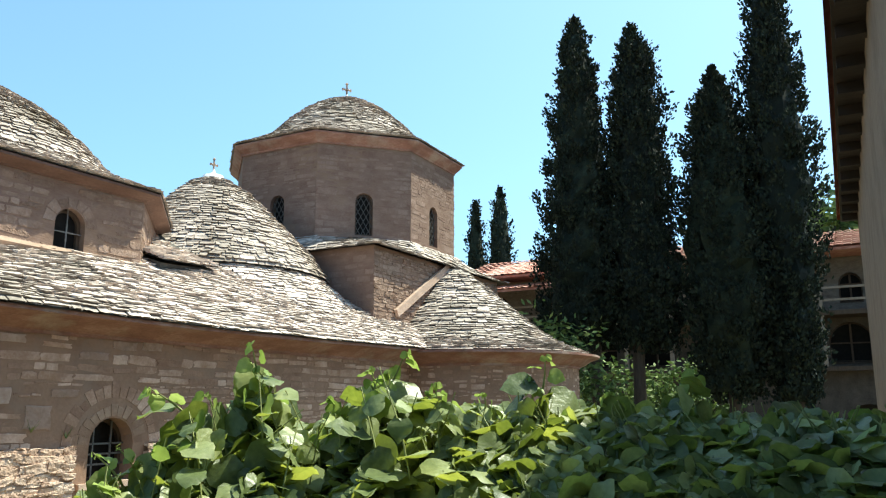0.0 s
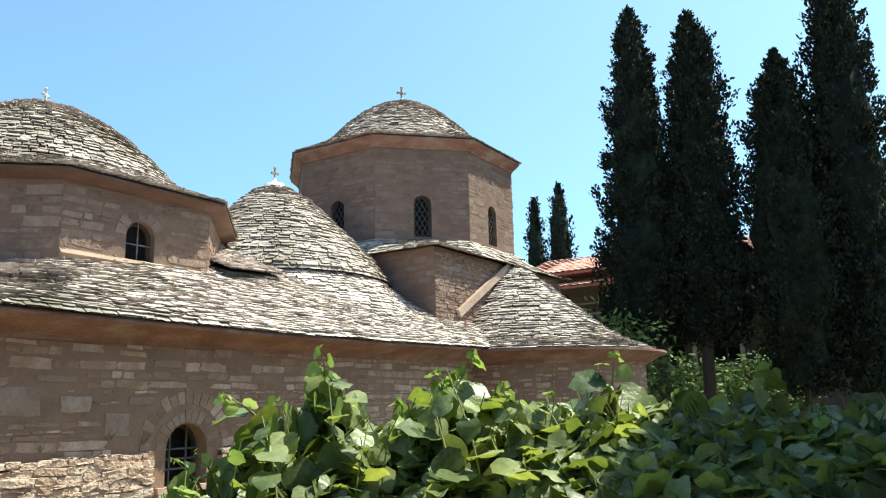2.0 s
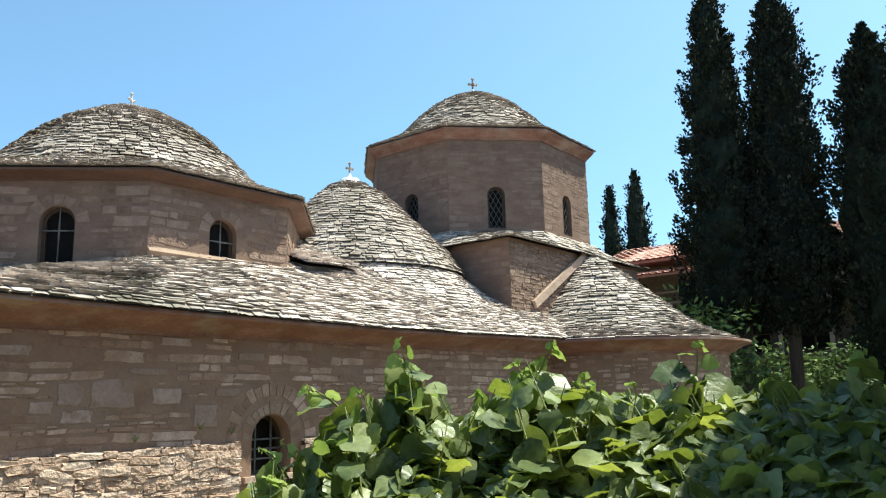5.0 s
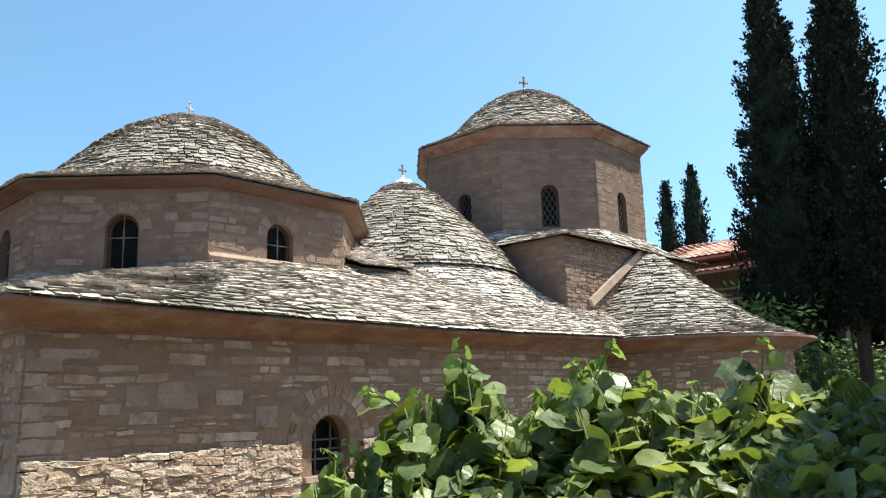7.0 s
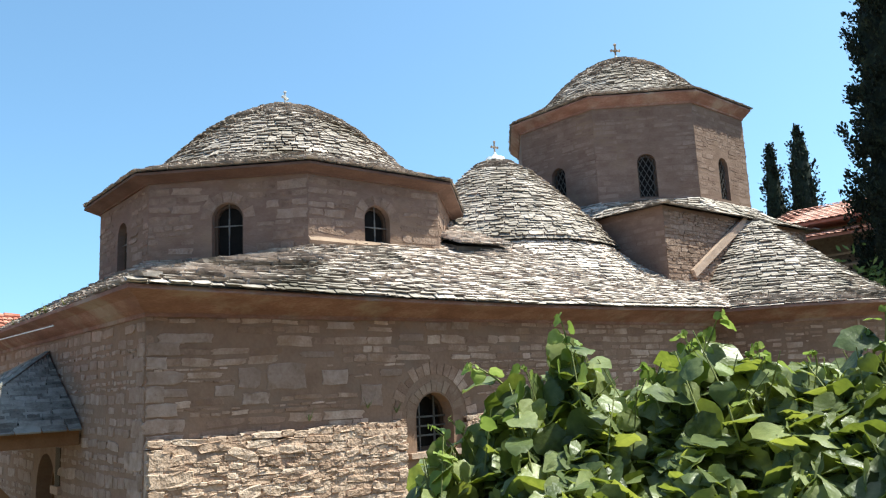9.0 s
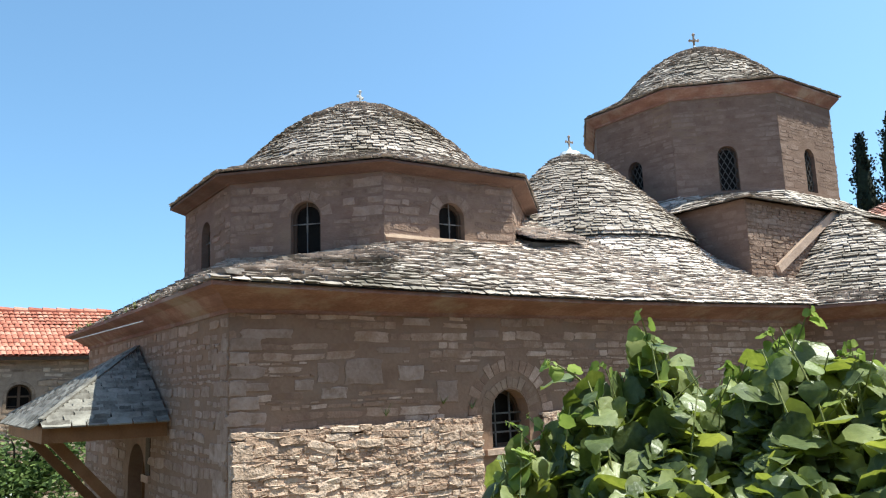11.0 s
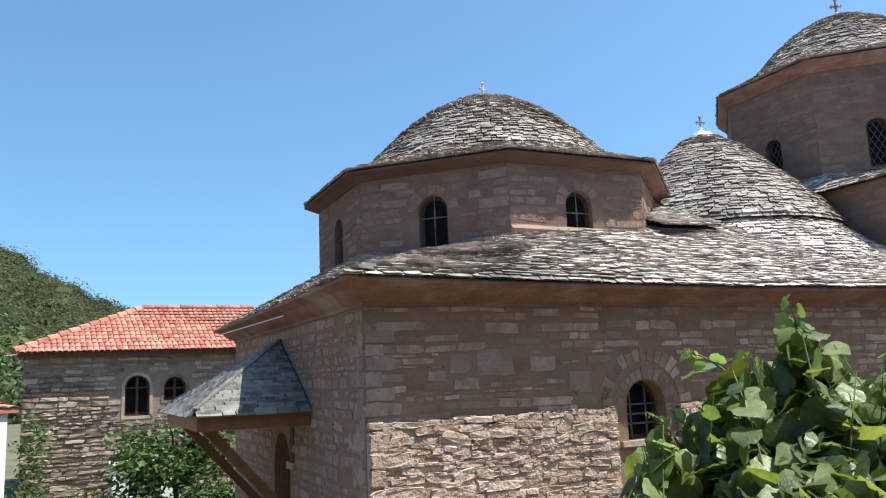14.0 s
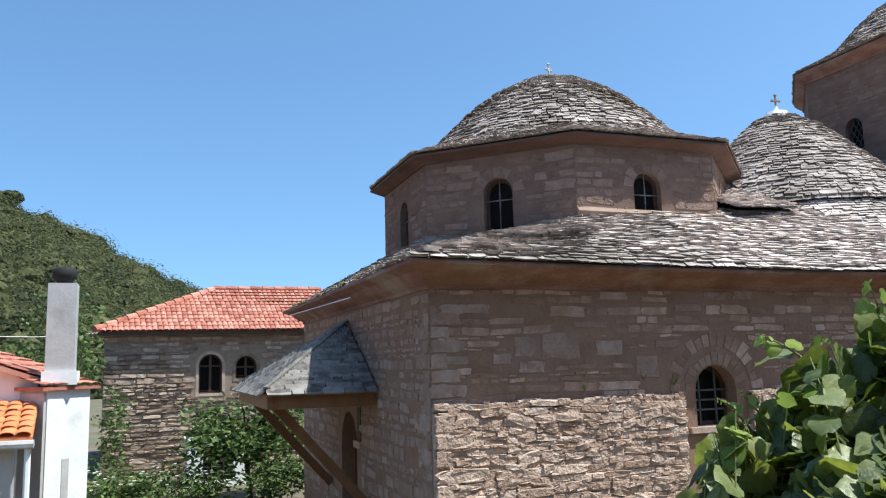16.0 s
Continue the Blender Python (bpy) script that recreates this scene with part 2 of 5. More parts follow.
BOX = [(0, 1, 3, 2), (4, 6, 7, 5), (0, 4, 5, 1), (2, 3, 7, 6), (0, 2, 6, 4), (1, 5, 7, 3)]


def data(name, mesh, mat, smooth=False):
    me = bpy.data.meshes.new(name)
    me.from_pydata(mesh.v, [], mesh.f)
    me.materials.append(mat)
    if smooth:
        me.shade_smooth()
    me.update()
    return me


def part(name, mesh, mat, parent, label="", smooth=False):
    """One mesh object under a thing or a part."""
    ob = new(name, mesh if isinstance(mesh, bpy.types.Mesh) else data(name, mesh, mat, smooth))
    ob.parent = parent
    return tagged(ob, label)


def thing(name, label, category, group="", kind="", mesh=None, mat=None, smooth=False):
    ob = new(name, data(name, mesh, mat, smooth) if mesh else None)
    return tagged(ob, label, category, group, kind)


rng = random.Random(7)


def rough_block(seed, w=1.0, h=1.0, d=1.0):
    """An uneven stone of unit size: an irregular outline in x and z, with a proud, chamfered face towards -y."""
    r = random.Random(seed)
    ring = []
    for cx, cz, ex, ez in ((1, -1, 0, 1), (1, 1, -1, 0), (-1, 1, 0, -1), (-1, -1, 1, 0)):
        cut = r.uniform(0.0, 0.13) if r.random() < 0.75 else r.uniform(0.12, 0.3)
        ring.append(((0.5 * cx - (cut * 0.4 * cx if ez else 0)) * w, (0.5 * cz - (cut * cz if ez == 0 else cut * 0.4 * cz)) * h))
        for q in (0.35, 0.7):
            bow = r.uniform(-0.07, 0.035)
            ring.append(((0.5 * cx + ex * q + (bow * cx if ez else 0)) * w, (0.5 * cz + ez * q + (bow * cz if ex else 0)) * h))
    sides = len(ring)
    m = Mesh()
    back = [(x, 0.5 * d, z) for x, z in ring]
    edge = [(x, -0.25 * d, z) for x, z in ring]
    face = [(x * 0.965, -d * r.uniform(0.3, 0.65), z * 0.92) for x, z in ring]
    n = sides
    fs = [(k, (k + 1) % n, n + (k + 1) % n, n + k) for k in range(n)]
    fs += [(n + k, n + (k + 1) % n, 2 * n + (k + 1) % n, 2 * n + k) for k in range(n)]
    fs += [tuple(range(2 * n, 3 * n))]
    return m.add(back + edge + face, fs)


def slate_block(seed):
    """A thin split slate of unit size in x (across) and y (up the slope), z being its thickness."""
    r = random.Random(seed)
    xs = [-0.5, r.uniform(-0.25, -0.1), r.uniform(0.1, 0.25), 0.5]
    low = [(x, -0.5 + r.uniform(0, 0.16)) for x in xs]
    high = [(0.5 - r.uniform(0, 0.06), 0.5), (-0.5 + r.uniform(0, 0.06), 0.5)]
    ring = low + high
    n = len(ring)
    top = [(x, y, 0.5 + r.uniform(-0.2, 0.15)) for x, y in ring]
    bot = [(x * 0.95, y + (0.2 if y < 0 else 0), -0.5) for x, y in ring]
    fs = [tuple(range(n))] + [(k, n + k, n + (k + 1) % n, (k + 1) % n) for k in range(n)]
    return Mesh().add(top + bot, fs)


STONES = [rough_block(s) for s in range(14)]
DRUM_STONE_DATA = [data("stone", m, DRUM_STONE) for m in STONES]
SUNLIT_DATA = [data("stone", m, SUNLIT_STONE) for m in STONES]
STONE_DATA = [data("stone", m, STONE) for m in STONES]
BASE_DATA = [data("stone", m, BASE_STONE) for m in STONES]
BLOCK_DATA = [data("block", m, BLOCK_STONE) for m in STONES]
RUBBLE_DATA = [data("stone", m, RUBBLE) for m in STONES]
SLATES = [slate_block(s + 50) for s in range(14)]
SLATE_DATA = [data("slate", m, SLATE) for m in SLATES]
MID_DATA = [data("slate", m, MID_SLATE) for m in SLATES]
OLD_DATA = [data("slate", m, OLD_SLATE) for m in SLATES]


def lay(pieces, meshes, datas, name, parent, limit, mat, near, smooth=False):
    """Pieces (a list of matrices): those nearest to a plan point become parts, the rest one joined part."""
    pieces = sorted(pieces, key=lambda m: (m.translation - Vector(near)).length)
    for m in pieces[:limit]:
        ob = new(name, datas[rng.randrange(len(datas))])
        ob.parent = parent
        ob.matrix_basis = m
    if pieces[limit:]:
        rest = Mesh()
        for m in pieces[limit:]:
            src = meshes[rng.randrange(len(meshes))]
            rest.add([m @ Vector(p) for p in src.v], src.f)
        ob = part("more_%ss" % name, rest, mat, parent, "", smooth)
        tagged(ob, kind="stuff")


def slate_matrices(surface, u_range, rows, width, keep=None, length=0.24, thick=0.042, seed=1, loose=1.0, flat_below=0.0):
    """Overlapping slates on surface(u, s), s from the eave (0) to the top (1), rows given as s values."""
    r = random.Random(seed)
    out = []
    u0, u1 = u_range
    for s in rows:
        eps = (u1 - u0) * 1e-3
        us = [u0 + (u1 - u0) * k / 96 for k in range(97)]
        line = [Vector(surface(u, s)) for u in us]
        run = np.cumsum([0.0] + [(b - a).length for a, b in zip(line[:-1], line[1:])])
        lengthwise = float(run[-1])
        n = max(5, int(lengthwise / width))
        edges = np.cumsum([0] + [r.uniform(0.5, 1.6) for _ in range(n)])
        edges = edges / edges[-1]
        for a, b in zip(edges[:-1], edges[1:]):
            u = float(np.interp((a + b) / 2 * lengthwise, run, us))
            ds = r.uniform(-0.13, 0.13) * loose * (rows[1] - rows[0])
            p = Vector(surface(u, min(1, max(0, s + ds))))
            tu = (Vector(surface(u + eps, s)) - Vector(surface(u - eps, s)))
            tv = (Vector(surface(u, min(1, s + 0.01))) - Vector(surface(u, max(0, s - 0.01))))
            if tu.length < 1e-7 or tv.length < 1e-7 or (keep and not keep(p)):
                continue
            tu.normalize()
            nn = tu.cross(tv).normalized()
            if nn.z < 0:
                nn = -nn
            tv = nn.cross(tu).normalized()
            tilt = (0.1 if s <= flat_below else 0.25) + r.uniform(-0.11, 0.11) * loose * (0.5 if s <= flat_below else 1)
            v2 = (tv * math.cos(tilt) - nn * math.sin(tilt)).normalized()
            n2 = tu.cross(v2).normalized()
            if n2.z < 0:
                n2 = -n2
            w = lengthwise * (b - a) * r.uniform(0.94, 1.04)
            th = thick * (1 + r.uniform(-0.4, 0.5) * loose) * (0.6 if s == rows[0] else 1)
            m = Matrix.Identity(4)
            for i, c in enumerate((tu * (w - 0.013), v2 * length * r.uniform(0.85, 1.15), n2 * th)):
                m.col[i][:3] = c
            if s == rows[0]:
                flat = Matrix.Identity(4)
                for i, c in enumerate((tu * w, tv * length, nn * 0.022)):
                    flat.col[i][:3] = c
                flat.translation = p + nn * 0.012 + tv * (length * 0.42)
                out.append(flat)
            m.translation = p + nn * (0.012 + th / 2 + 0.5 * length * math.sin(tilt) * 0.6) + tv * (length * 0.32)
            out.append(m)
    return out


def sheet(surface, u_range, nu, ns, down=0.0):
    m = Mesh()
    u0, u1 = u_range
    vs = [Vector(surface(u0 + (u1 - u0) * i / nu, j / ns)) - Vector((0, 0, down)) for j in range(ns + 1) for i in range(nu + 1)]
    fs = [(j * (nu + 1) + i, j * (nu + 1) + i + 1, (j + 1) * (nu + 1) + i + 1, (j + 1) * (nu + 1) + i) for j in range(ns) for i in range(nu)]
    return m.add(vs, fs)


def wall_panel(length, z0, z1, depth, openings, mesh, m, segs=10):
    """A wall of the given length along +x, its face at y = 0, thick towards +y, with arched openings (centre, width, sill, spring)."""
    def both(poly):
        a = [(x, 0, z) for x, z in poly]
        b = [(x, depth, z) for x, z in poly]
        mesh.add([m @ Vector(p) for p in a], [tuple(range(len(a)))])
        mesh.add([m @ Vector(p) for p in b], [tuple(range(len(b)))[::-1]])
    x = 0.0
    for c, w, sill, spring in sorted(openings):
        a, b = c - w / 2, c + w / 2
        both([(x, z0), (a, z0), (a, z1), (x, z1)])
        both([(a, z0), (b, z0), (b, sill), (a, sill)])
        arch = [(c - w / 2 * math.cos(math.pi * k / segs), spring + w / 2 * math.sin(math.pi * k / segs)) for k in range(segs + 1)]
        for k in range(segs):
            p, q = arch[k], arch[k + 1]
            both([p, q, (q[0], z1), (p[0], z1)])
        hole = [(a, sill)] + arch + [(b, sill)]
        for k in range(len(hole)):
            p, q = hole[k], hole[(k + 1) % len(hole)]
            mesh.add([m @ Vector(v) for v in ((p[0], 0, p[1]), (p[0], depth, p[1]), (q[0], depth, q[1]), (q[0], 0, q[1]))], [(0, 1, 2, 3)])
        x = b
    both([(x, z0), (length, z0), (length, z1), (x, z1)])
    for xa in (0, length):
        mesh.add([m @ Vector(v) for v in ((xa, 0, z0), (xa, depth, z0), (xa, depth, z1), (xa, 0, z1))], [(0, 1, 2, 3)])
    mesh.add([m @ Vector(v) for v in ((0, 0, z1), (length, 0, z1), (length, depth, z1), (0, depth, z1))], [(0, 1, 2, 3)])


def arched_plate(c, w, sill, spring, y, m, thick=0.02, segs=10):
    pts = [(c - w / 2, sill)] + [(c - w / 2 * math.cos(math.pi * k / segs), spring + w / 2 * math.sin(math.pi * k / segs)) for k in range(segs + 1)] + [(c + w / 2, sill)]
    n = len(pts)
    vs = [m @ Vector((x, y, z)) for x, z in pts] + [m @ Vector((x, y + thick, z)) for x, z in pts]
    return Mesh().add(vs, [tuple(range(n)), tuple(range(n, 2 * n))[::-1]] + [(k, n + k, n + (k + 1) % n, (k + 1) % n) for k in range(n)])


def arched_frame(c, w, sill, spring, y, m, wide=0.05, thick=0.06, segs=10):
    """A frame that follows an arched opening."""
    outer = [(c - w / 2, sill)] + [(c - w / 2 * math.cos(math.pi * k / segs), spring + w / 2 * math.sin(math.pi * k / segs)) for k in range(segs + 1)] + [(c + w / 2, sill)]
    v = w - 2 * wide
    inner = [(c - v / 2, sill + wide)] + [(c - v / 2 * math.cos(math.pi * k / segs), spring + v / 2 * math.sin(math.pi * k / segs)) for k in range(segs + 1)] + [(c + v / 2, sill + wide)]
    n = len(outer)
    vs = [m @ Vector((x, yy, z)) for yy in (y, y + thick) for ring in (outer, inner) for x, z in ring]
    fs = []
    for k in range(n):
        j = (k + 1) % n
        fs += [(k, j, n + j, n + k), (2 * n + k, 3 * n + k, 3 * n + j, 2 * n + j), (n + k, n + j, 3 * n + j, 3 * n + k), (k, 2 * n + k, 2 * n + j, j)]
    return Mesh().add(vs, fs)


def grilled_window(parent, c, w, sill, spring, m, depth, style):
    """An arched window set back in its reveal, with its iron bars."""
    win = part("window", arched_frame(c, w, sill, spring, depth, m), DARK_WOOD, parent)
    part("pane", arched_plate(c, w - 0.06, sill + 0.03, spring, depth + 0.05, m), GLASS, win)
    top = spring + w / 2
    bars = []
    if style == "cross":
        mid = spring - 0.1
        bars = [((c, sill), (c, top), 0.012), ((c - w / 2, mid), (c + w / 2, mid), 0.012), ((c, mid - 0.13), (c, mid + 0.12), 0.018), ((c - 0.1, mid), (c + 0.1, mid), 0.018)]
    elif style == "casement":
        bars = [((c, sill), (c, top), 0.07)] + [((c - w / 2, z), (c + w / 2, z), 0.05) for z in (sill + 0.06, spring - 0.02)] + [((c - w / 2, sill + 0.12), (c + w / 2, sill + 0.12), 0.02)]
    elif style == "grid":
        bars = [((c + dx * w, sill), (c + dx * w, top - 0.06 * abs(dx) * 4), 0.022) for dx in (-0.2, 0.2)]
        bars += [((c - w / 2, z), (c + w / 2, z), 0.022) for z in np.linspace(sill + 0.2, spring, 3)]
    else:
        for k in range(-3, 4):
            for sgn in (1, -1):
                x0 = c + k * w * 0.3
                a, b = (x0 - sgn * w * 0.9, sill - 0.1), (x0 + sgn * w * 0.9, sill - 0.1 + w * 3.2)
                pts = [(a[0] + (b[0] - a[0]) * i / 40, a[1] + (b[1] - a[1]) * i / 40) for i in range(41)]
                ok = [p for p in pts if abs(p[0] - c) < w / 2 and p[1] > sill and (p[1] < spring or (p[0] - c) ** 2 + (p[1] - spring) ** 2 < w * w / 4)]
                if len(ok) > 3:
                    bars.append((ok[0], ok[-1], 0.014))
    for a, b, r in bars:
        part("bar", Mesh().beam(m @ Vector((a[0], depth - 0.03, a[1])), m @ Vector((b[0], depth - 0.03, b[1])), r, r), DARK_WOOD if style == "casement" else IRON if style == "grid" else PALE_IRON if style == "cross" else DARK_IRON, win)
    return win


def arch_stones(parent, c, w, spring, m, inner, outer, n, mat, name="voussoir", proud=0.02, spread=180):
    """Wedge-shaped stones round an arch."""
    for k in range(n):
        g = 0.06
        a0 = radians(90 + spread / 2 - spread * (k + g) / n)
        a1 = radians(90 + spread / 2 - spread * (k + 1 - g) / n)
        o = outer * rng.uniform(0.9, 1.06)
        pr = proud * rng.uniform(0.5, 1.3)
        ring = [(inner, a0), (inner, a1), (o, a1), (o, a0)]
        vs = [m @ Vector((c + r * math.cos(a), y, spring + r * math.sin(a))) for y in (0.03, -pr) for r, a in ring]
        part(name, Mesh().add(vs, [(4, 5, 6, 7), (0, 1, 5, 4), (1, 2, 6, 5), (2, 3, 7, 6), (3, 0, 4, 7)]), mat, parent)


def course_stones(length, z0, z1, m, seed, height=(0.09, 0.2), ratio=(1.2, 3.6), gap=0.02, proud=0.03, keep=None, fill=1.0, squash=0.5):
    """Matrices for uneven stones in rough courses on a wall face."""
    r = random.Random(seed)
    out, z = [], z0
    while z < z1 - 0.04:
        h = min(r.uniform(*height), z1 - z)
        x = -r.uniform(0, 0.2)
        while x < length:
            w = h * r.uniform(*ratio)
            hh = h * r.uniform(squash, 1.0)
            cx, cz = x + w / 2, z + h / 2 + r.uniform(-0.012, 0.012)
            lo, hi = max(cx - w / 2, 0.0), min(cx + w / 2, length)
            if hi - lo > 0.06 and r.random() < fill and (not keep or (keep(lo, cz) and keep(hi, cz) and keep((lo + hi) / 2, cz + h / 2) and keep((lo + hi) / 2, cz - h / 2))):
                out.append(m @ Matrix.Translation(((lo + hi) / 2, 0.0, cz)) @ Matrix.Rotation(r.uniform(-0.07, 0.07), 4, "Y") @ Matrix.Diagonal((hi - lo - gap, proud * r.uniform(0.3, 2.1) * 2, hh - gap, 1)))
            x += w
        z += h
    return out


def facing(x, y, angle):
    """The pose of a wall face: its left end at (x, y), the wall running along angle (degrees), looking to the right of that way."""
    return pose(x, y, 0, 0, 0, angle)


def octagon(cx, cy, apothem, turn=0.0):
    r = apothem / math.cos(math.pi / 8)
    return [Vector((cx + r * math.cos(radians(turn + 22.5 + 45 * k)), cy + r * math.sin(radians(turn + 22.5 + 45 * k)), 0)) for k in range(8)]


def octagon_reach(angle, apothem, turn=0.0):
    a = (math.degrees(angle) - turn + 22.5) % 45 - 22.5
    return apothem / math.cos(radians(a))


def ring_band(levels):
    """A closed band lofted through rings of points."""
    n = len(levels[0])
    return Mesh().add([p for ring in levels for p in ring], [(j * n + k, j * n + (k + 1) % n, (j + 1) * n + (k + 1) % n, (j + 1) * n + k) for j in range(len(levels) - 1) for k in range(n)])


# ---- ground and hill ----
def ground_height(x, y):
    d = math.hypot(x * 0.7, y)
    rise = 1.4 * max(0.0, min(1.0, (6.5 - d) / 2.5)) if x < 16 else 0.0
    far = max(0.0, math.hypot(x, y) - 60)
    return rise - 0.03 * noise.noise((x * 0.4, y * 0.4, 0)) - 0.01 * min(far, 200) * 0.3


def build_ground():
    ticks = [-1500, -700, -300, -150, -90, -60] + list(range(-45, 61, 3)) + [75, 100, 150, 300, 700, 1500]
    n = len(ticks)
    m = Mesh().add([(x, y, ground_height(x, y)) for y in ticks for x in ticks],
                   [(j * n + i, j * n + i + 1, (j + 1) * n + i + 1, (j + 1) * n + i) for j in range(n - 1) for i in range(n - 1)])
    thing("ground", "dry earth yard with sparse grass around the buildings", "ground", kind="structure", mesh=m, mat=EARTH, smooth=True)


build_ground()

HILL = [(-70, 15.5), (-45, 14.5), (-25, 12.6), (-9.4, 10.2), (-6, 8.9), (-2.5, 7.0), (1.1, 5.3), (2.6, 4.5), (6, 2.6), (12, 0.5), (20, -1.0)]


def hill_skyline(az):
    return float(np.interp(az, [a for a, _ in HILL], [e for _, e in HILL]))


def hill_point(az, k):
    """A point of the slope: k from its foot (0) to its crest (1)."""
    d = 95 + 130 * k
    crest = 225 * math.tan(radians(hill_skyline(az)))
    z = EYE - 5 + (crest + 5) * k ** 0.8 + 2.0 * noise.noise((az * 0.4, k * 6, 3))
    return Vector((d * math.sin(radians(az)), d * math.cos(radians(az)), z))


def build_hill():
    hill = thing("hill", "steep hillside covered with dense green scrub and trees", "hill", kind="structure")
    nu, ns = 60, 14
    m = Mesh().add([hill_point(-70 + 90 * i / nu, j / ns) for j in range(ns + 1) for i in range(nu + 1)],
                   [(j * (nu + 1) + i, j * (nu + 1) + i + 1, (j + 1) * (nu + 1) + i + 1, (j + 1) * (nu + 1) + i) for j in range(ns) for i in range(nu)])
    part("slope", m, HILL_TREES, hill, smooth=True)
    r = random.Random(5)
    wood = Mesh()
    for _ in range(900):
        az = r.uniform(-12.5, 7.5)
        k = r.random() ** 0.8
        p = hill_point(az, k) + Vector((0, 0, 0.8))
        size = r.uniform(1.6, 5.2)
        rings, around = 5, 8
        sx, tall = r.uniform(0.85, 1.2), r.uniform(0.75, 1.15)
        vs = []
        for j in range(rings + 1):
            th = math.pi * (0.02 + 0.66 * j / rings)
            for i in range(around):
                a = 2 * math.pi * (i + 0.5 * (j % 2)) / around
                d = Vector((math.sin(th) * math.cos(a) * sx, math.sin(th) * math.sin(a), math.cos(th) * tall))
                vs.append(p + d * size * r.uniform(0.6, 0.82))
        wood.add(vs, [(j * around + i, j * around + (i + 1) % around, (j + 1) * around + (i + 1) % around, (j + 1) * around + i) for j in range(rings) for i in range(around)] + [tuple(range(around))])
        for _ in range(260):
            d = Vector((r.gauss(0, 1), r.gauss(0, 1), abs(r.gauss(0, 1)) - 0.3)).normalized()
            q = p + Vector((d.x * sx, d.y, d.z * tall)) * size * r.uniform(0.8, 1.12)
            a = d.cross(Vector((r.gauss(0, 1), r.gauss(0, 1), r.gauss(0, 1)))).normalized()
            b = d.cross(a) + d * r.uniform(-0.5, 0.5)
            w = r.uniform(0.16, 0.34)
            wood.add([q + a * w, q + b * w, q - a * w, q - b * w], [(0, 1, 2, 3)])
    tagged(part("woodland", wood, HILL_TREES, hill), kind="stuff")


def build_crest_tree():
    """A lone round-headed tree that stands above the hill's skyline."""
    r = random.Random(31)
    foot = hill_point(-8.6, 0.99)
    tree = thing("tree", "lone round-headed tree on the crest of the hill", "tree")
    part("trunk", Mesh().tube([foot - Vector((0, 0, 1)), foot + Vector((0.2, 0, 2.5)), foot + Vector((0, 0, 5))], [0.35, 0.28, 0.1], 7), BARK, tree)
    crown = Mesh()
    for _ in range(1500):
        d = Vector((r.gauss(0, 1), r.gauss(0, 1), r.gauss(0, 1))).normalized()
        q = foot + Vector((0, 0, 4.2)) + Vector((d.x * 3.0, d.y * 3.0, d.z * 2.0)) * r.uniform(0.55, 1.05)
        a = d.cross(Vector((r.gauss(0, 1), r.gauss(0, 1), r.gauss(0, 1)))).normalized()
        b = d.cross(a) + d * r.uniform(-0.5, 0.5)
        w = r.uniform(0.2, 0.42)
        crown.add([q + a * w, q + b * w, q - a * w, q - b * w], [(0, 1, 2, 3)])
    part("crown", crown, HILL_TREES, tree)




build_hill()
build_crest_tree()

# ---- the church ----
church = thing("church", "old domed stone church with grey slate roofs and red-brown cornices", "church")
WX, WY = 2.95, 8.5                # the west and south wall faces
EX, EY, EZ = 2.66, 7.99, 4.11     # the west and south eaves and their height
SLOPE = 0.57
D1 = dict(x=6.9, y=12.6, eave=3.16, drum=2.90, z=6.19, turn=-0.7)
D2 = dict(x=16.6, y=12.17, eave=2.95, drum=2.72, z=9.25, turn=1.2)
CONE = (12.05, 12.35)
CH = (16.5, 8.4, 2.8)             # side apse: centre and eave radius


BLOCKS = [(1.67, 3.14, 0.54, 0.31), (2.34, 3.11, 0.38, 0.19), (2.88, 2.86, 0.35, 0.3), (1.2, 3.14, 0.3, 0.24), (0.28, 3.0, 0.38, 0.09), (0.89, 3.0, 0.24, 0.13), (2.44, 3.75, 0.42, 0.1), (4.01, 3.75, 0.37, 0.12), (4.44, 3.77, 0.34, 0.12), (3.56, 3.6, 0.44, 0.1), (1.27, 2.9, 0.35, 0.14), (0.56, 3.59, 0.39, 0.11), (2.1, 3.39, 0.48, 0.08), (0.28, 3.59, 0.31, 0.12), (0.2, 2.66, 0.45, 0.15), (3.21, 3.14, 0.37, 0.1)]    # along the wall, height, width and tallness


def sag(x):
    return 0.06 * math.sin(math.pi * max(0, min(1, (x - EX) / 10.8)))


def roof_south(u, s):
    y = EY + s * 3.6
    return (u, y, EZ - sag(u) * (1 - s) + SLOPE * (y - EY) + 0.015 * noise.noise((u * 0.9, y * 0.9, 0)))


def roof_west(u, s):
    """The roof that wraps round the small dome's drum, from the west side to the south."""
    c, si = math.cos(u), math.sin(u)
    lim = [(EX - D1["x"]) / c if c < -1e-6 else 1e9, (EY - D1["y"]) / si if si < -1e-6 else 1e9, (16.45 - D1["y"]) / si if si > 1e-6 else 1e9]
    r0 = min(lim)
    r1 = octagon_reach(u, D1["drum"] - 0.06, D1["turn"])
    foot = float(np.interp(math.degrees(u), [130, 180, 225, 250, 270], [4.84, 4.86, 4.86, 4.98, 5.08]))
    r = r0 + (r1 - r0) * s
    x, y = D1["x"] + r * c, D1["y"] + r * si
    edge = EZ - (sag(x) if math.degrees(u) > 225 else 0.04 * max(0, min(1, (y - 9) / 5))) * (1 - s)
    k = s ** 0.92
    return (x, y, edge * (1 - k) + foot * k + 0.02 * noise.noise((x * 0.9, y * 0.9, 0)) * s)


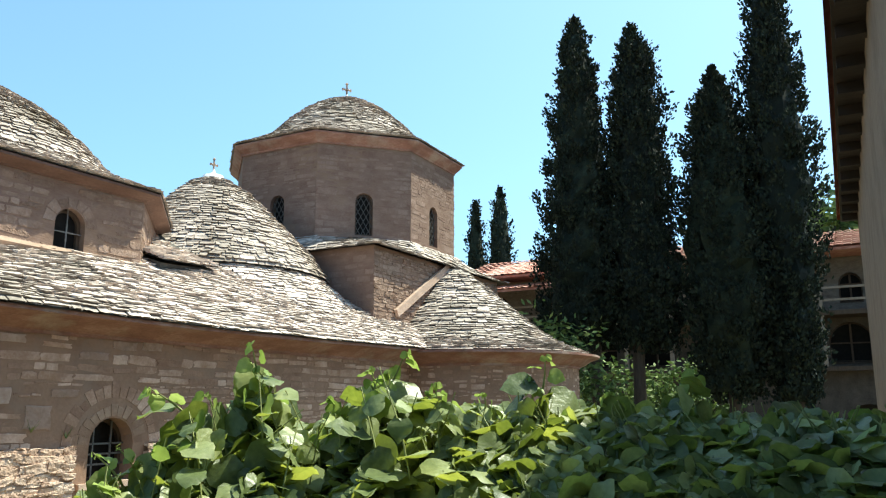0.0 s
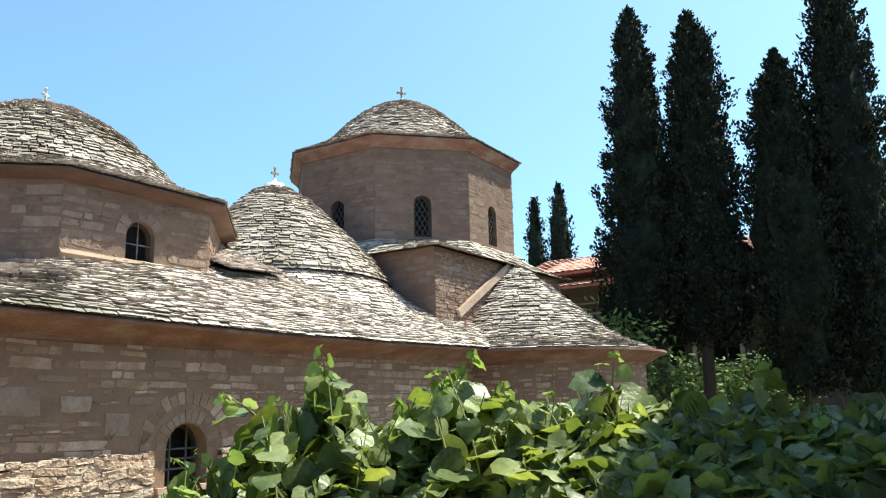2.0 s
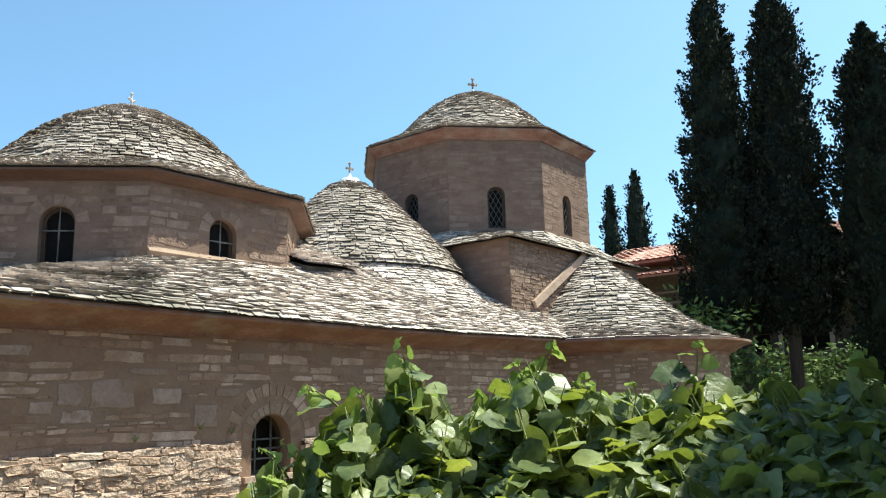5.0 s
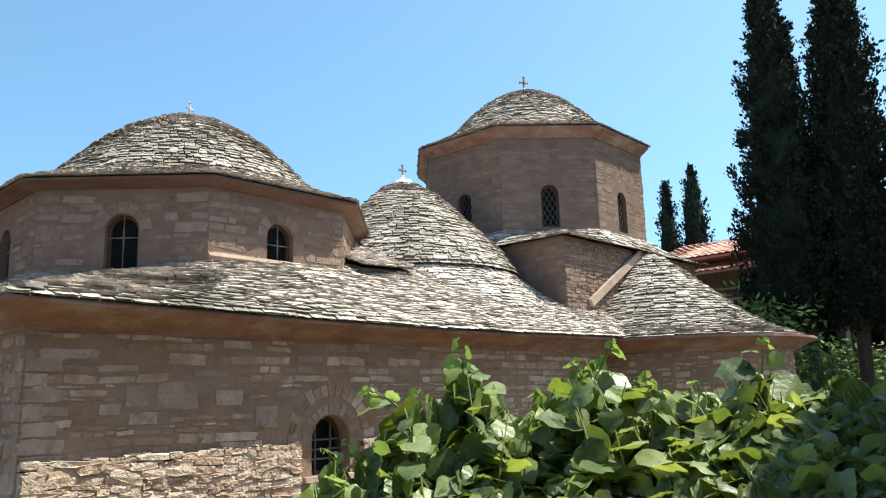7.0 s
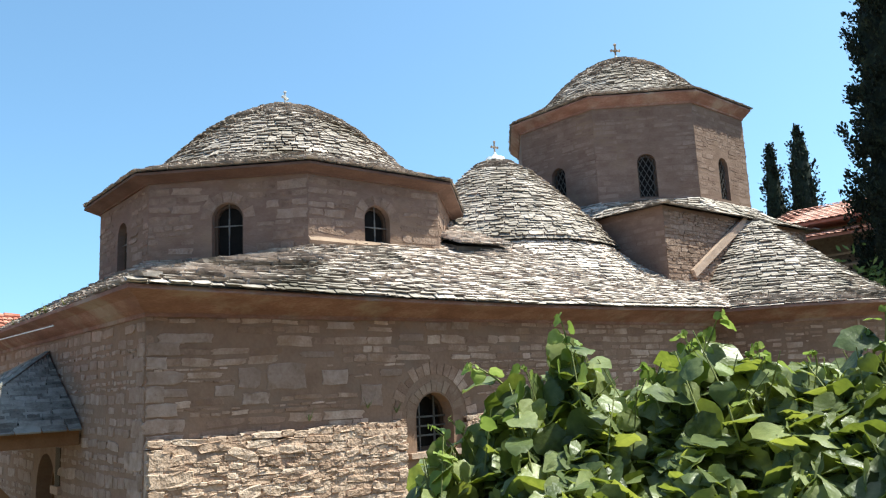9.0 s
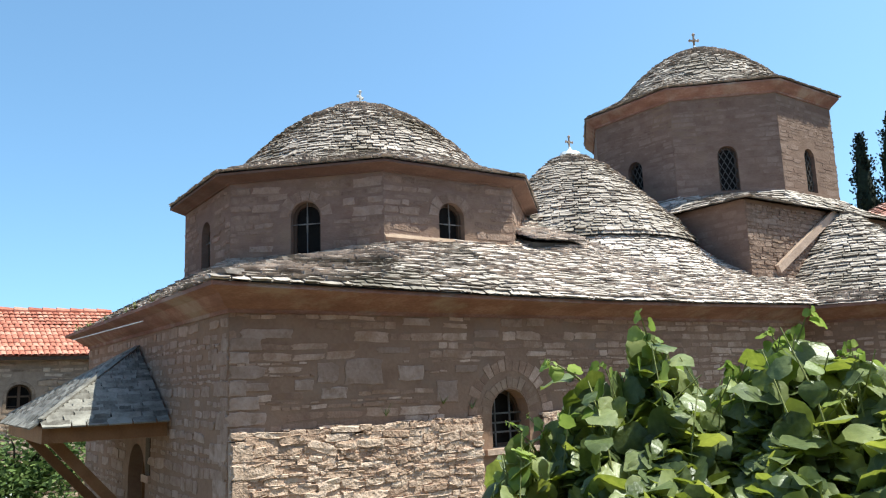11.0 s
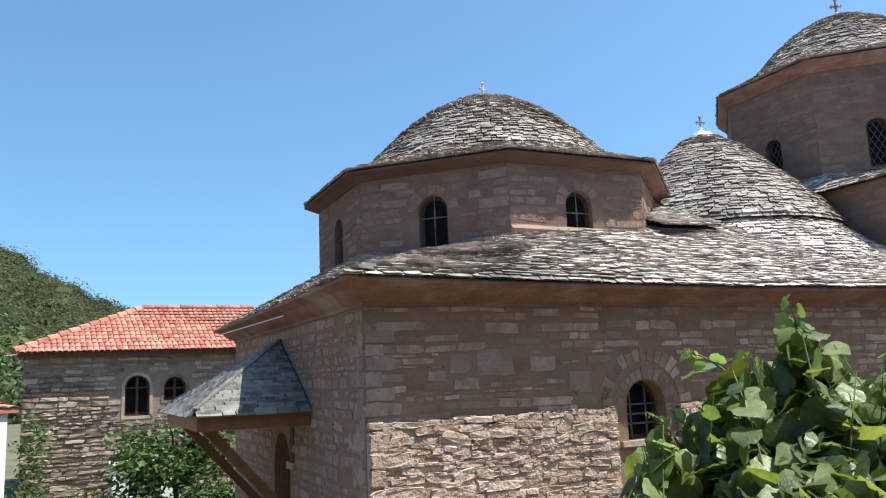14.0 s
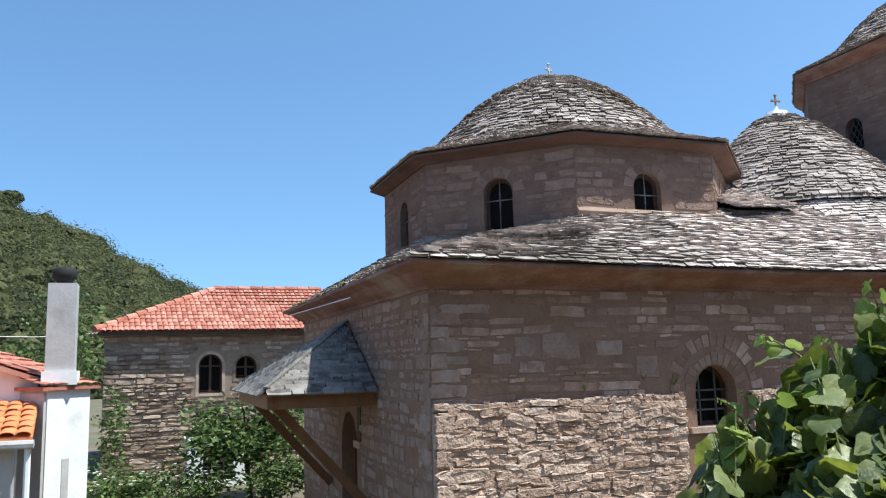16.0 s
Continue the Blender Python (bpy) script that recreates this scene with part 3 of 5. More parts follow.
def inside_octagon(p, d, apothem):
    dx, dy = p.x - d["x"], p.y - d["y"]
    return math.hypot(dx, dy) < octagon_reach(math.atan2(dy, dx), apothem, d["turn"])


def keep_south(p):
    return (p.x > D1["x"] - 0.05 and not inside_octagon(p, D1, 2.85) and not (p.x > 13.65 and p.y > 9.05)
            and math.hypot(p.x - CONE[0], p.y - CONE[1]) > 2.75 and p.x < 15.2)


def build_walls():
    win = (6.865 - WX, 0.65, 2.08, 2.53)
    south = Mesh()
    wall_panel(14.2 - WX, 0.0, EZ + 0.1, 0.6, [(win[0], win[1], 0.95, win[3])], south, facing(WX, WY, 0))
    ws = part("south_wall", south, MORTAR, church, "brown rubble-stone wall with smeared mortar joints")
    m = facing(WX, WY, 0)
    grilled_window(church, *win, m, 0.22, "grid")
    part("apron", Mesh().box((win[0] - 0.325, 0.012, 1.74), (win[0] + 0.325, 0.4, 2.005), m), MORTAR, ws)
    lower = part("window", Mesh().box((win[0] - 0.32, 0.3, 0.96), (win[0] + 0.32, 0.34, 1.738), m), GLASS, church)
    for dx in (-0.15, 0.15):
        part("bar", Mesh().beam(m @ Vector((win[0] + dx, 0.2, 0.95)), m @ Vector((win[0] + dx, 0.2, 1.74)), 0.022, 0.022), IRON, lower)
    arch_stones(ws, win[0], win[1], win[3], m, 0.345, 0.51, 13, BRICK, "brick", 0.008)
    arch_stones(ws, win[0], win[1], win[3], m, 0.57, 0.75, 17, STONE, "voussoir", 0.008)
    sill = Mesh().box((win[0] - 0.46, -0.06, win[2] - 0.07), (win[0] + 0.5, 0.2, win[2]), m)
    part("window_sill", sill, PALE_MORTAR, church, "pale mortar window sill")

    def clear(x, z):
        dx, dz = x - win[0], z - win[3]
        return not (abs(dx) < 0.5 and win[2] - 0.1 < z < win[3]) and (dz < 0 or math.hypot(dx, dz) > 0.8)
    up = course_stones(14.2 - WX, 2.5, EZ - 0.28, m, 11, (0.035, 0.15), (1.3, 5.0), 0.01, 0.005, lambda x, z: clear(x, z) and not any(abs(x - bx) < bw / 2 + 0.01 and abs(z - bz) < bh / 2 + 0.02 for bx, bz, bw, bh in BLOCKS), 0.93, 0.65)
    lay(up, STONES, STONE_DATA, "stone", ws, 240, STONE, (5.2, WY, 3.2))
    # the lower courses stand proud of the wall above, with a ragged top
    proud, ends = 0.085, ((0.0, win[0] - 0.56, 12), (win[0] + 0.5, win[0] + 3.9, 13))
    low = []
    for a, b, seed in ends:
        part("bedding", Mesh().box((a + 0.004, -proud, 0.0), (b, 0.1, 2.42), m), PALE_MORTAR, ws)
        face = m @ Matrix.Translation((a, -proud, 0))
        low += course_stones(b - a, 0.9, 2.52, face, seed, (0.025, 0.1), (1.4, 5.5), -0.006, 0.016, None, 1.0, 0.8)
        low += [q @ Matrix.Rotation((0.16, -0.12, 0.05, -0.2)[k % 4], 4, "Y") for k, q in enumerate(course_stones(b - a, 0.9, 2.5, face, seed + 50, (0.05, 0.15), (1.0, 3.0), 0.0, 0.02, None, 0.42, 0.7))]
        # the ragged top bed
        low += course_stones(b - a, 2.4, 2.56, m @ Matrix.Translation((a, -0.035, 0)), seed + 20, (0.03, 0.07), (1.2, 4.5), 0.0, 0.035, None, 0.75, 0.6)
    # sunlight on this lower band is partly put into the stone colour
    lay(low, STONES, SUNLIT_DATA, "stone", ws, 260, SUNLIT_STONE, (5.0, WY, 2.2))
    # large pale blocks set in the upper wall
    for x, z, w, h in BLOCKS:
        ob = part("block", BLOCK_DATA[rng.randrange(len(BLOCK_DATA))], None, ws)
        ob.matrix_basis = m @ Matrix.Translation((x, 0, z)) @ Matrix.Diagonal((w, 0.02, h, 1))
    # alternating corner stones
    z = 0.7
    for i in range(18):
        h = rng.uniform(0.15, 0.22)
        if z + h > EZ - 0.36:
            break
        long, short = rng.uniform(0.34, 0.62), rng.uniform(0.16, 0.26)
        a, b = (long, short) if i % 2 else (short, long)
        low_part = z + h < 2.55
        ob = part("corner_stone", BLOCK_DATA[rng.randrange(len(BLOCK_DATA))] if not low_part else SUNLIT_DATA[rng.randrange(len(SUNLIT_DATA))], None, ws)
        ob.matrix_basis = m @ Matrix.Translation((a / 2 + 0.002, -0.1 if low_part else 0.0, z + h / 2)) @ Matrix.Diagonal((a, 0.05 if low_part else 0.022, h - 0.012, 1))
        ob = part("corner_stone", BLOCK_DATA[rng.randrange(len(BLOCK_DATA))], None, ws)
        ob.matrix_basis = facing(WX, WY + b, -90) @ Matrix.Translation((b / 2 - 0.003, 0, z + h / 2)) @ Matrix.Diagonal((b, 0.022, h - 0.012, 1))
        z += h
    west = Mesh()
    mw = facing(WX, 16.2, -90)
    door = (16.2 - 12.4, 1.0, 0.0, 1.75)
    narrow = (16.2 - 11.75, 0.22, 1.85, 2.35)
    wall_panel(7.098, 0.0, EZ + 0.1, 0.6, [door], west, mw)
    ww = part("west_wall", west, MORTAR, church, "shaded rubble-stone gable wall with a door")
    ok = lambda x, z: not (abs(x - door[0]) < 0.65 and z < 2.5)
    lay(course_stones(7.7, 0.6, EZ - 0.3, mw, 14, (0.06, 0.2), (0.7, 2.8), 0.022, 0.006, ok, 0.9, 0.65), STONES, BLOCK_DATA, "stone", ww, 260, BLOCK_STONE, (WX, 9.5, 3))
    dr = part("door", arched_plate(door[0], 0.98, 0.0, 1.75, 0.3, mw, 0.06), DARK_WOOD, church, "dark wooden church door under the canopy")
    part("door_frame", arched_frame(door[0], 1.1, 0.0, 1.75, 0.2, mw, 0.09, 0.1), BEAM, dr)
    # stone niche beside the door, its inner shade drawn as a dark slab
    niche = part("niche", Mesh().box((narrow[0] - 0.19, -0.05, narrow[2] - 0.1), (narrow[0] + 0.19, 0.1, narrow[2]), mw), STONE, church)
    part("niche_shade", Mesh().box((narrow[0] - 0.11, -0.012, narrow[2]), (narrow[0] + 0.11, 0.1, narrow[3]), mw), DARK_WOOD, niche)
    rest = Mesh()
    wall_panel(15.098, 0.0, EZ + 0.1, 0.6, [], rest, facing(18.65, 16.2, 180))
    part("north_wall", rest, MORTAR, church)
    east = Mesh()
    wall_panel(7.7, 0.0, EZ + 0.1, 0.6, [], east, facing(19.25, 8.5, 90))
    part("east_wall", east, MORTAR, church)
    apse = Mesh()
    cx, cy, r = CH[0], CH[1], CH[2] - 0.28
    ring = [(cx + r * math.cos(a), cy + r * math.sin(a)) for a in np.linspace(math.pi * 0.98, math.pi * 2.02, 25)]
    apse.add([(x, y, z) for z in (0.0, EZ) for x, y in ring], [(k, k + 1, 25 + k + 1, 25 + k) for k in range(24)])
    ap = part("apse_wall", apse, MORTAR, church, "rounded side apse wall of rubble stone")
    stones = []
    for k in range(24):
        a, b = Vector((*ring[k], 0)), Vector((*ring[k + 1], 0))
        ang = math.degrees(math.atan2((b - a).y, (b - a).x))
        stones += course_stones((b - a).length, 1.6, EZ - 0.3, facing(a.x, a.y, ang), 30 + k, (0.06, 0.18), (1.0, 3.4), 0.02, 0.005, None, 0.8)
    lay(stones, STONES, STONE_DATA, "stone", ap, 100, STONE, (14.5, 6.8, 3.5))


def build_cornice():
    """The flared moulding under the main eave, round the west, south and apse sides."""
    def line(off, z, dz=0.0):
        west = off * 0.74                 # the west eave stands out less
        pts = [(WX - west, 16.2 + off, z), (WX - west, WY - off, z)]
        n = 24
        x_end = 13.9
        for i in range(1, n + 1):
            x = WX - west + (x_end - WX + west) * i / n
            pts.append((x, WY - off, z - sag(x) * dz))
        cx, cy, r = CH[0], CH[1], CH[2] - 0.28 + off
        for a in np.linspace(math.pi * 1.0, math.pi * 2.0, 20):
            pts.append((cx + r * math.cos(a), cy + r * math.sin(a), z - 0.03))
        return pts
    levels = [line(0.0, EZ - 0.29), line(0.03, EZ - 0.29), line(0.035, EZ - 0.245), line(0.14, EZ - 0.2), line(0.29, EZ - 0.10, 0.7), line(0.48, EZ - 0.045, 1), line(0.48, EZ + 0.0, 1), line(0.0, EZ + 0.02, 1)]
    n = len(levels[0])
    part("cornice", Mesh().add([p for l in levels for p in l], [(j * n + k, j * n + k + 1, (j + 1) * n + k + 1, (j + 1) * n + k) for j in range(len(levels) - 1) for k in range(n - 1)]), CORNICE, church, "red-brown plastered cornice under the slate eave")


def slated(name, surface, u_range, rows, width, limit, near, label, keep=None, grid=(64, 16), length=0.17, seed=1, bed_down=0.0, thick=0.03, age=0, flat_below=0.0):
    bed = part(name, sheet(surface, u_range, *grid, bed_down), SLATE_BED, church, label, True)
    lay(slate_matrices(surface, u_range, rows, width, keep, length, thick, seed=seed, flat_below=flat_below), SLATES, (SLATE_DATA, MID_DATA, OLD_DATA)[age], "slate", bed, limit, (SLATE, MID_SLATE, OLD_SLATE)[age], near)
    return bed


def rows_of(length, spacing=0.125):
    n = int(length / spacing)
    return [i / n for i in range(n)]


def dome_surface(d, rim, rim_z, top_z):
    """From the octagonal eave in over a flat skirt, then up over the dome."""
    cut = 0.3

    def f(u, s):
        if s < cut:
            k = s / cut
            r = octagon_reach(u, d["eave"], d["turn"]) * (1 - k) + rim * k
            z = d["z"] + (rim_z - d["z"]) * k ** 1.15
        else:
            k = (s - cut) / (1 - cut)
            r, z = rim * (1 - k) + 0.01, rim_z + (top_z - rim_z) * (1 - (1 - k) ** 1.8)
        return (d["x"] + r * math.cos(u), d["y"] + r * math.sin(u), z)
    return f


def build_drum(d, z0, window, style, voussoirs, stone_faces, seed):
    """An octagonal drum with an arched window in each face and a flared cornice."""
    corners = octagon(d["x"], d["y"], d["drum"], d["turn"])
    side = (corners[1] - corners[0]).length
    mesh, pieces, rubble = Mesh(), [], []
    top = d["z"] - 0.05
    faces = []
    for k in range(8):
        phi = radians(45 * k + d["turn"])
        c = Vector((d["x"] + d["drum"] * math.cos(phi), d["y"] + d["drum"] * math.sin(phi), 0))
        along = Vector((math.cos(phi + math.pi / 2), math.sin(phi + math.pi / 2), 0))
        p = c - along * side / 2
        m = facing(p.x, p.y, math.degrees(phi) + 90)
        w = (side / 2, *window)
        wall_panel(side, z0, top, 0.35, [w], mesh, m)
        faces.append((k, m, w))
    drum = part("drum", mesh, DRUM, church, "octagonal drum of brown masonry with arched windows")
    for k, m, w in faces:
        grilled_window(church, *w, m, 0.11, style)
        if k in voussoirs:
            arch_stones(drum, w[0], w[1], w[3], m, w[1] / 2 + 0.02, w[1] / 2 + 0.19, 7, BASE_STONE, "voussoir", 0.009)
        if k in stone_faces:
            ok = lambda x, z: not (abs(x - w[0]) < w[1] / 2 + 0.03 and w[2] - 0.03 < z < w[3] + w[1] / 2 + 0.22)
            top_z = d["z"] - (0.28 if style == "lattice" else 0.15)
            if style == "lattice" and k == 7:
                rubble += course_stones(side, z0 + 0.1, top_z, m, seed + k, (0.035, 0.1), (1.2, 4.5), 0.0, 0.011, ok, 1.0, 0.75)
            else:
                pieces += course_stones(side, z0 + 0.1, top_z, m, seed + k, (0.05, 0.17), (1.2, 4.2), 0.012, 0.003 if style == "lattice" else 0.006, ok, stone_faces[k], 0.6)
    lay(rubble, STONES, BASE_DATA, "stone", drum, 60, BASE_STONE, (d["x"], d["y"] - 3, d["z"]))
    flat = style == "lattice"
    lay(pieces, STONES, DRUM_STONE_DATA if flat else BASE_DATA, "stone", drum, 220, DRUM_STONE if flat else BASE_STONE, (d["x"] - 0.5, d["y"] - 3, d["z"]))

    def ring(ap, z):
        return [Vector((q.x, q.y, z)) for q in octagon(d["x"], d["y"], ap, d["turn"])]
    a, e = d["drum"], d["eave"] - 0.015
    drop = 0.25 if style == "lattice" else 0.13
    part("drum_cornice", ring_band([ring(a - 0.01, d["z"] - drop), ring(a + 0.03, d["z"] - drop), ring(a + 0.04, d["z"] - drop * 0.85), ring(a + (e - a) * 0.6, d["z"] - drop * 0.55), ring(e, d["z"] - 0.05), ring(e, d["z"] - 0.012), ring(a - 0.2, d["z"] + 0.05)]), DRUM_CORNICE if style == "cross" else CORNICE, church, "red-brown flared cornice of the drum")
    return drum


def finial(x, y, z, size, turn, mat, knob=1.0):
    """A small stone cross with flared ends on a whitewashed knob."""
    m = Mesh()
    m.tube([(x, y, z - 0.1), (x, y, z - 0.01), (x, y, z + 0.03), (x, y, z + 0.09 * size), (x, y, z + 0.16 * size)], [0.24 * size * knob, 0.19 * size * knob, 0.09 * size, 0.05 * size, 0.03 * size], 12)
    part("finial_base", m, WHITEWASH, church, "white mortar knob")
    c = Mesh()
    w, t = 0.028 * size, 0.024 * size

    def arm(p, q, wide):
        """One arm, swelling to a bud before its pointed end."""
        p, q = Vector(p), Vector(q)
        c.tube([p, p + (q - p) * 0.62, p + (q - p) * 0.8, q], [w, w * 0.9, w * wide, w * 0.4], 6)
    mid = Vector((0, 0, 0.3 * size))
    arm((0, 0, 0.1 * size), mid, 1.0)
    arm(mid, (0, 0, 0.5 * size), 1.7)
    for dx in (-0.14, 0.14):
        arm(mid, (dx * size, 0, 0.3 * size), 1.7)
    c.tube([mid - Vector((0, t, 0)), mid + Vector((0, t, 0))], 0.045 * size, 8)
    a = Matrix.Translation((x, y, z)) @ Matrix.Rotation(radians(turn), 4, "Z")
    c.v = [tuple(a @ Vector(p)) for p in c.v]
    part("finial_cross", c, mat, church, "small weathered stone cross")


def build_roofs():
    slated("south_roof", roof_south, (D1["x"], 15.2), rows_of(4.1, 0.08), 0.23, 300, (8.5, 8.4, 4.3), "sloping roof of weathered grey slates", keep_south, (80, 20), seed=3)
    slated("west_roof", roof_west, (radians(130), radians(270)), rows_of(2.1, 0.066), 0.22, 250, (5.0, 8.6, 4.3), "hipped slate roof wrapping round the drum", None, (80, 12), seed=4, age=1)
    # small dome
    build_drum(D1, 4.1, (0.47, 4.88, 5.47), "cross", (5, 6, 7), {4: 0.9, 5: 0.85, 6: 0.92, 7: 0.95}, 60)
    f = dome_surface(D1, 2.3, 6.58, 8.1)
    slated("small_dome", f, (radians(-180), radians(180)), rows_of(3.9, 0.062), 0.165, 300, (6.2, 9.8, 6.6), "low dome of weathered grey slates", None, (96, 26), seed=5, age=2, flat_below=0.3)
    finial(D1["x"], D1["y"], 8.15, 0.72, 30, CEMENT, 1.0)
    # pale mortar flashing at the foot of the drum
    for k, z in ((6, 5.06), (7, 5.0)):
        phi = radians(45 * k + D1["turn"])
        c = octagon(D1["x"], D1["y"], D1["drum"], D1["turn"])
        p, q = c[k - 1], c[k % 8]
        n = Vector((math.cos(phi), math.sin(phi), 0))
        zp, zq = [EZ + SLOPE * (v.y - EY) for v in (p, q)]
        vs = []
        for v, zz in ((p, zp), (q, zq)):
            vs += [v + Vector((0, 0, zz + 0.035 + 0.02 * (v is p))), v + n * 0.015 + Vector((0, 0, zz + 0.03)), v + n * 0.06 + Vector((0, 0, zz - 0.02)), v + Vector((0, 0, zz - 0.1))]
        part("flashing", Mesh().add(vs, [(0, 1, 5, 4), (1, 2, 6, 5), (2, 3, 7, 6), (0, 3, 2, 1), (4, 5, 6, 7)]), PLASTER_STRIP, church, "pale pink mortar fillet")
    # cone-shaped roof between the domes
    prof_s = [0, 0.22, 0.5, 0.75, 0.92, 1]
    prof_r = [2.53, 2.15, 1.45, 0.8, 0.35, 0.02]
    prof_z = [5.58, 6.08, 6.8, 7.42, 7.72, 7.85]

    def cone(u, s):
        r, z = float(np.interp(s, prof_s, prof_r)), float(np.interp(s, prof_s, prof_z))
        return (CONE[0] + r * math.cos(u), CONE[1] + r * math.sin(u), z)
    slated("cone_roof", cone, (radians(-190), radians(10)), rows_of(3.4, 0.078), 0.21, 200, (11.5, 9.8, 6.2), "steep rounded cone of grey slates", lambda p: not inside_octagon(p, D1, 2.9) and not (p.x > 13.6 and p.y > 9.1), (64, 24), seed=6, age=2)
    clear_of = lambda p: not inside_octagon(p, D1, 2.9) and not (p.x > 13.6 and p.y > 9.1)

    def skirt(u, s):
        r, z = 3.45 - 1.05 * s, 4.62 + 0.945 * s
        return (CONE[0] + r * math.cos(u), CONE[1] + r * math.sin(u), z)
    slated("roof_skirt", skirt, (radians(-175), radians(-15)), rows_of(1.4, 0.082), 0.21, 120, (11.5, 9.4, 5.2), "flared foot of the slate cone", clear_of, (48, 6), seed=16)
    finial(CONE[0], CONE[1], 7.92, 0.8, -5, RUBBLE_BED, 1.35)
    # main dome on its square base
    hb = 3.05
    base = Mesh().box((D2["x"] - hb, D2["y"] - hb, 3.6), (D2["x"] + hb, D2["y"] + hb, 6.33))
    bs = part("dome_base", base, DRUM, church, "square masonry base under the main dome")
    mS, mW = facing(D2["x"] - hb, D2["y"] - hb, 0), facing(D2["x"] - hb, D2["y"] + hb, -90)
    st = course_stones(2 * hb, 4.4, 6.25, mS, 81, (0.035, 0.11), (1.2, 4.5), 0.0, 0.012, None, 1.0, 0.75)
    lay(st, STONES, BASE_DATA, "stone", bs, 90, BASE_STONE, (14, 9, 5.5))
    lay(course_stones(2 * hb, 4.6, 6.25, mW, 83, (0.06, 0.18), (1.3, 4.0), 0.018, 0.003, None, 0.85), STONES, DRUM_STONE_DATA, "stone", bs, 70, DRUM_STONE, (13.5, 9.5, 5.5))

    def ledge(u, s):
        c, si = math.cos(u), math.sin(u)
        r = (hb + 0.2) / max(abs(c), abs(si)) * (1 - s) + octagon_reach(u, D2["drum"] - 0.05, D2["turn"]) * s
        return (D2["x"] + r * c, D2["y"] + r * si, 6.30 + 0.475 * s + 0.03 * noise.noise((u * 2, s, 0)))
    slated("ledge_roof", ledge, (radians(-180), radians(180)), rows_of(0.9, 0.11), 0.28, 120, (13.8, 9.2, 6.4), "slate-covered ledge round the drum", None, (96, 6), seed=7, age=1, flat_below=1.0)
    build_drum(D2, 6.3, (0.42, 6.86, 7.66), "lattice", (), {4: 0.93, 5: 0.93, 6: 0.97, 7: 0.5}, 90)
    f2 = dome_surface(D2, 2.05, 9.80, 11.15)
    slated("main_dome", f2, (radians(-180), radians(180)), rows_of(3.6, 0.064), 0.17, 250, (15.6, 9.6, 9.7), "large low dome of weathered grey slates", None, (96, 26), seed=8, age=2, flat_below=0.3)
    finial(D2["x"], D2["y"], 11.21, 1.05, -30, RUBBLE, 0.8)
    # half-cone roof of the apse
    ax, ay, az = 17.0, 9.1, 6.36

    def half(u, s):
        ex, ey = CH[0] + CH[2] * math.cos(u), CH[1] + CH[2] * math.sin(u)
        z = EZ - 0.03 + (az - EZ + 0.03) * float(np.interp(s, [0, 0.18, 0.35, 0.9, 1], [0, 0.1, 0.25, 0.93, 1]))
        return (ex + (ax - ex) * s, ey + (ay - ey) * s, z)
    slated("apse_roof", half, (radians(165), radians(375)), rows_of(3.6, 0.08), 0.21, 250, (15.5, 6.3, 4.6), "half-cone slate roof over the side apse", lambda p: p.y < 9.1, (64, 20), seed=9, age=1)
    # mortar fillet where the half cone meets the dome base
    a, b = Vector((14.35, 9.1, 4.95)), Vector((16.85, 9.1, 6.42))
    part("fillet", Mesh().beam(a + Vector((0, -0.05, 0)), b + Vector((0, -0.05, 0)), 0.08, 0.17), PALE_MORTAR, church, "pale mortar fillet along the roof joint")
    # flat slab step beside the small dome
    left, along, back_way = Vector((8.42, 9.5, 5.2)), Vector((1.43, 0.31, 0.12)), Vector((-0.19, 0.88, 0.33))
    inset = Vector((0, 0.14, -0.02))
    top = [left + inset, left + along + inset, left + along + back_way + inset, left + back_way + inset]
    part("roof_step", Mesh().add(top + [v - Vector((0, 0, 0.5)) for v in top], [(0, 1, 2, 3), (0, 4, 5, 1), (1, 5, 6, 2), (2, 6, 7, 3), (3, 7, 4, 0)]), SLATE_BED, church, "low flat step in the slate roof")

    def step(u, s):
        return tuple(left + along * u + back_way * s)
    slated("step_slates", step, (-0.02, 1.02), rows_of(1.0, 0.09), 0.26, 60, (9.2, 9.8, 5.2), "slates on the roof step", None, (8, 4), seed=10)


build_walls()
build_cornice()
build_roofs()


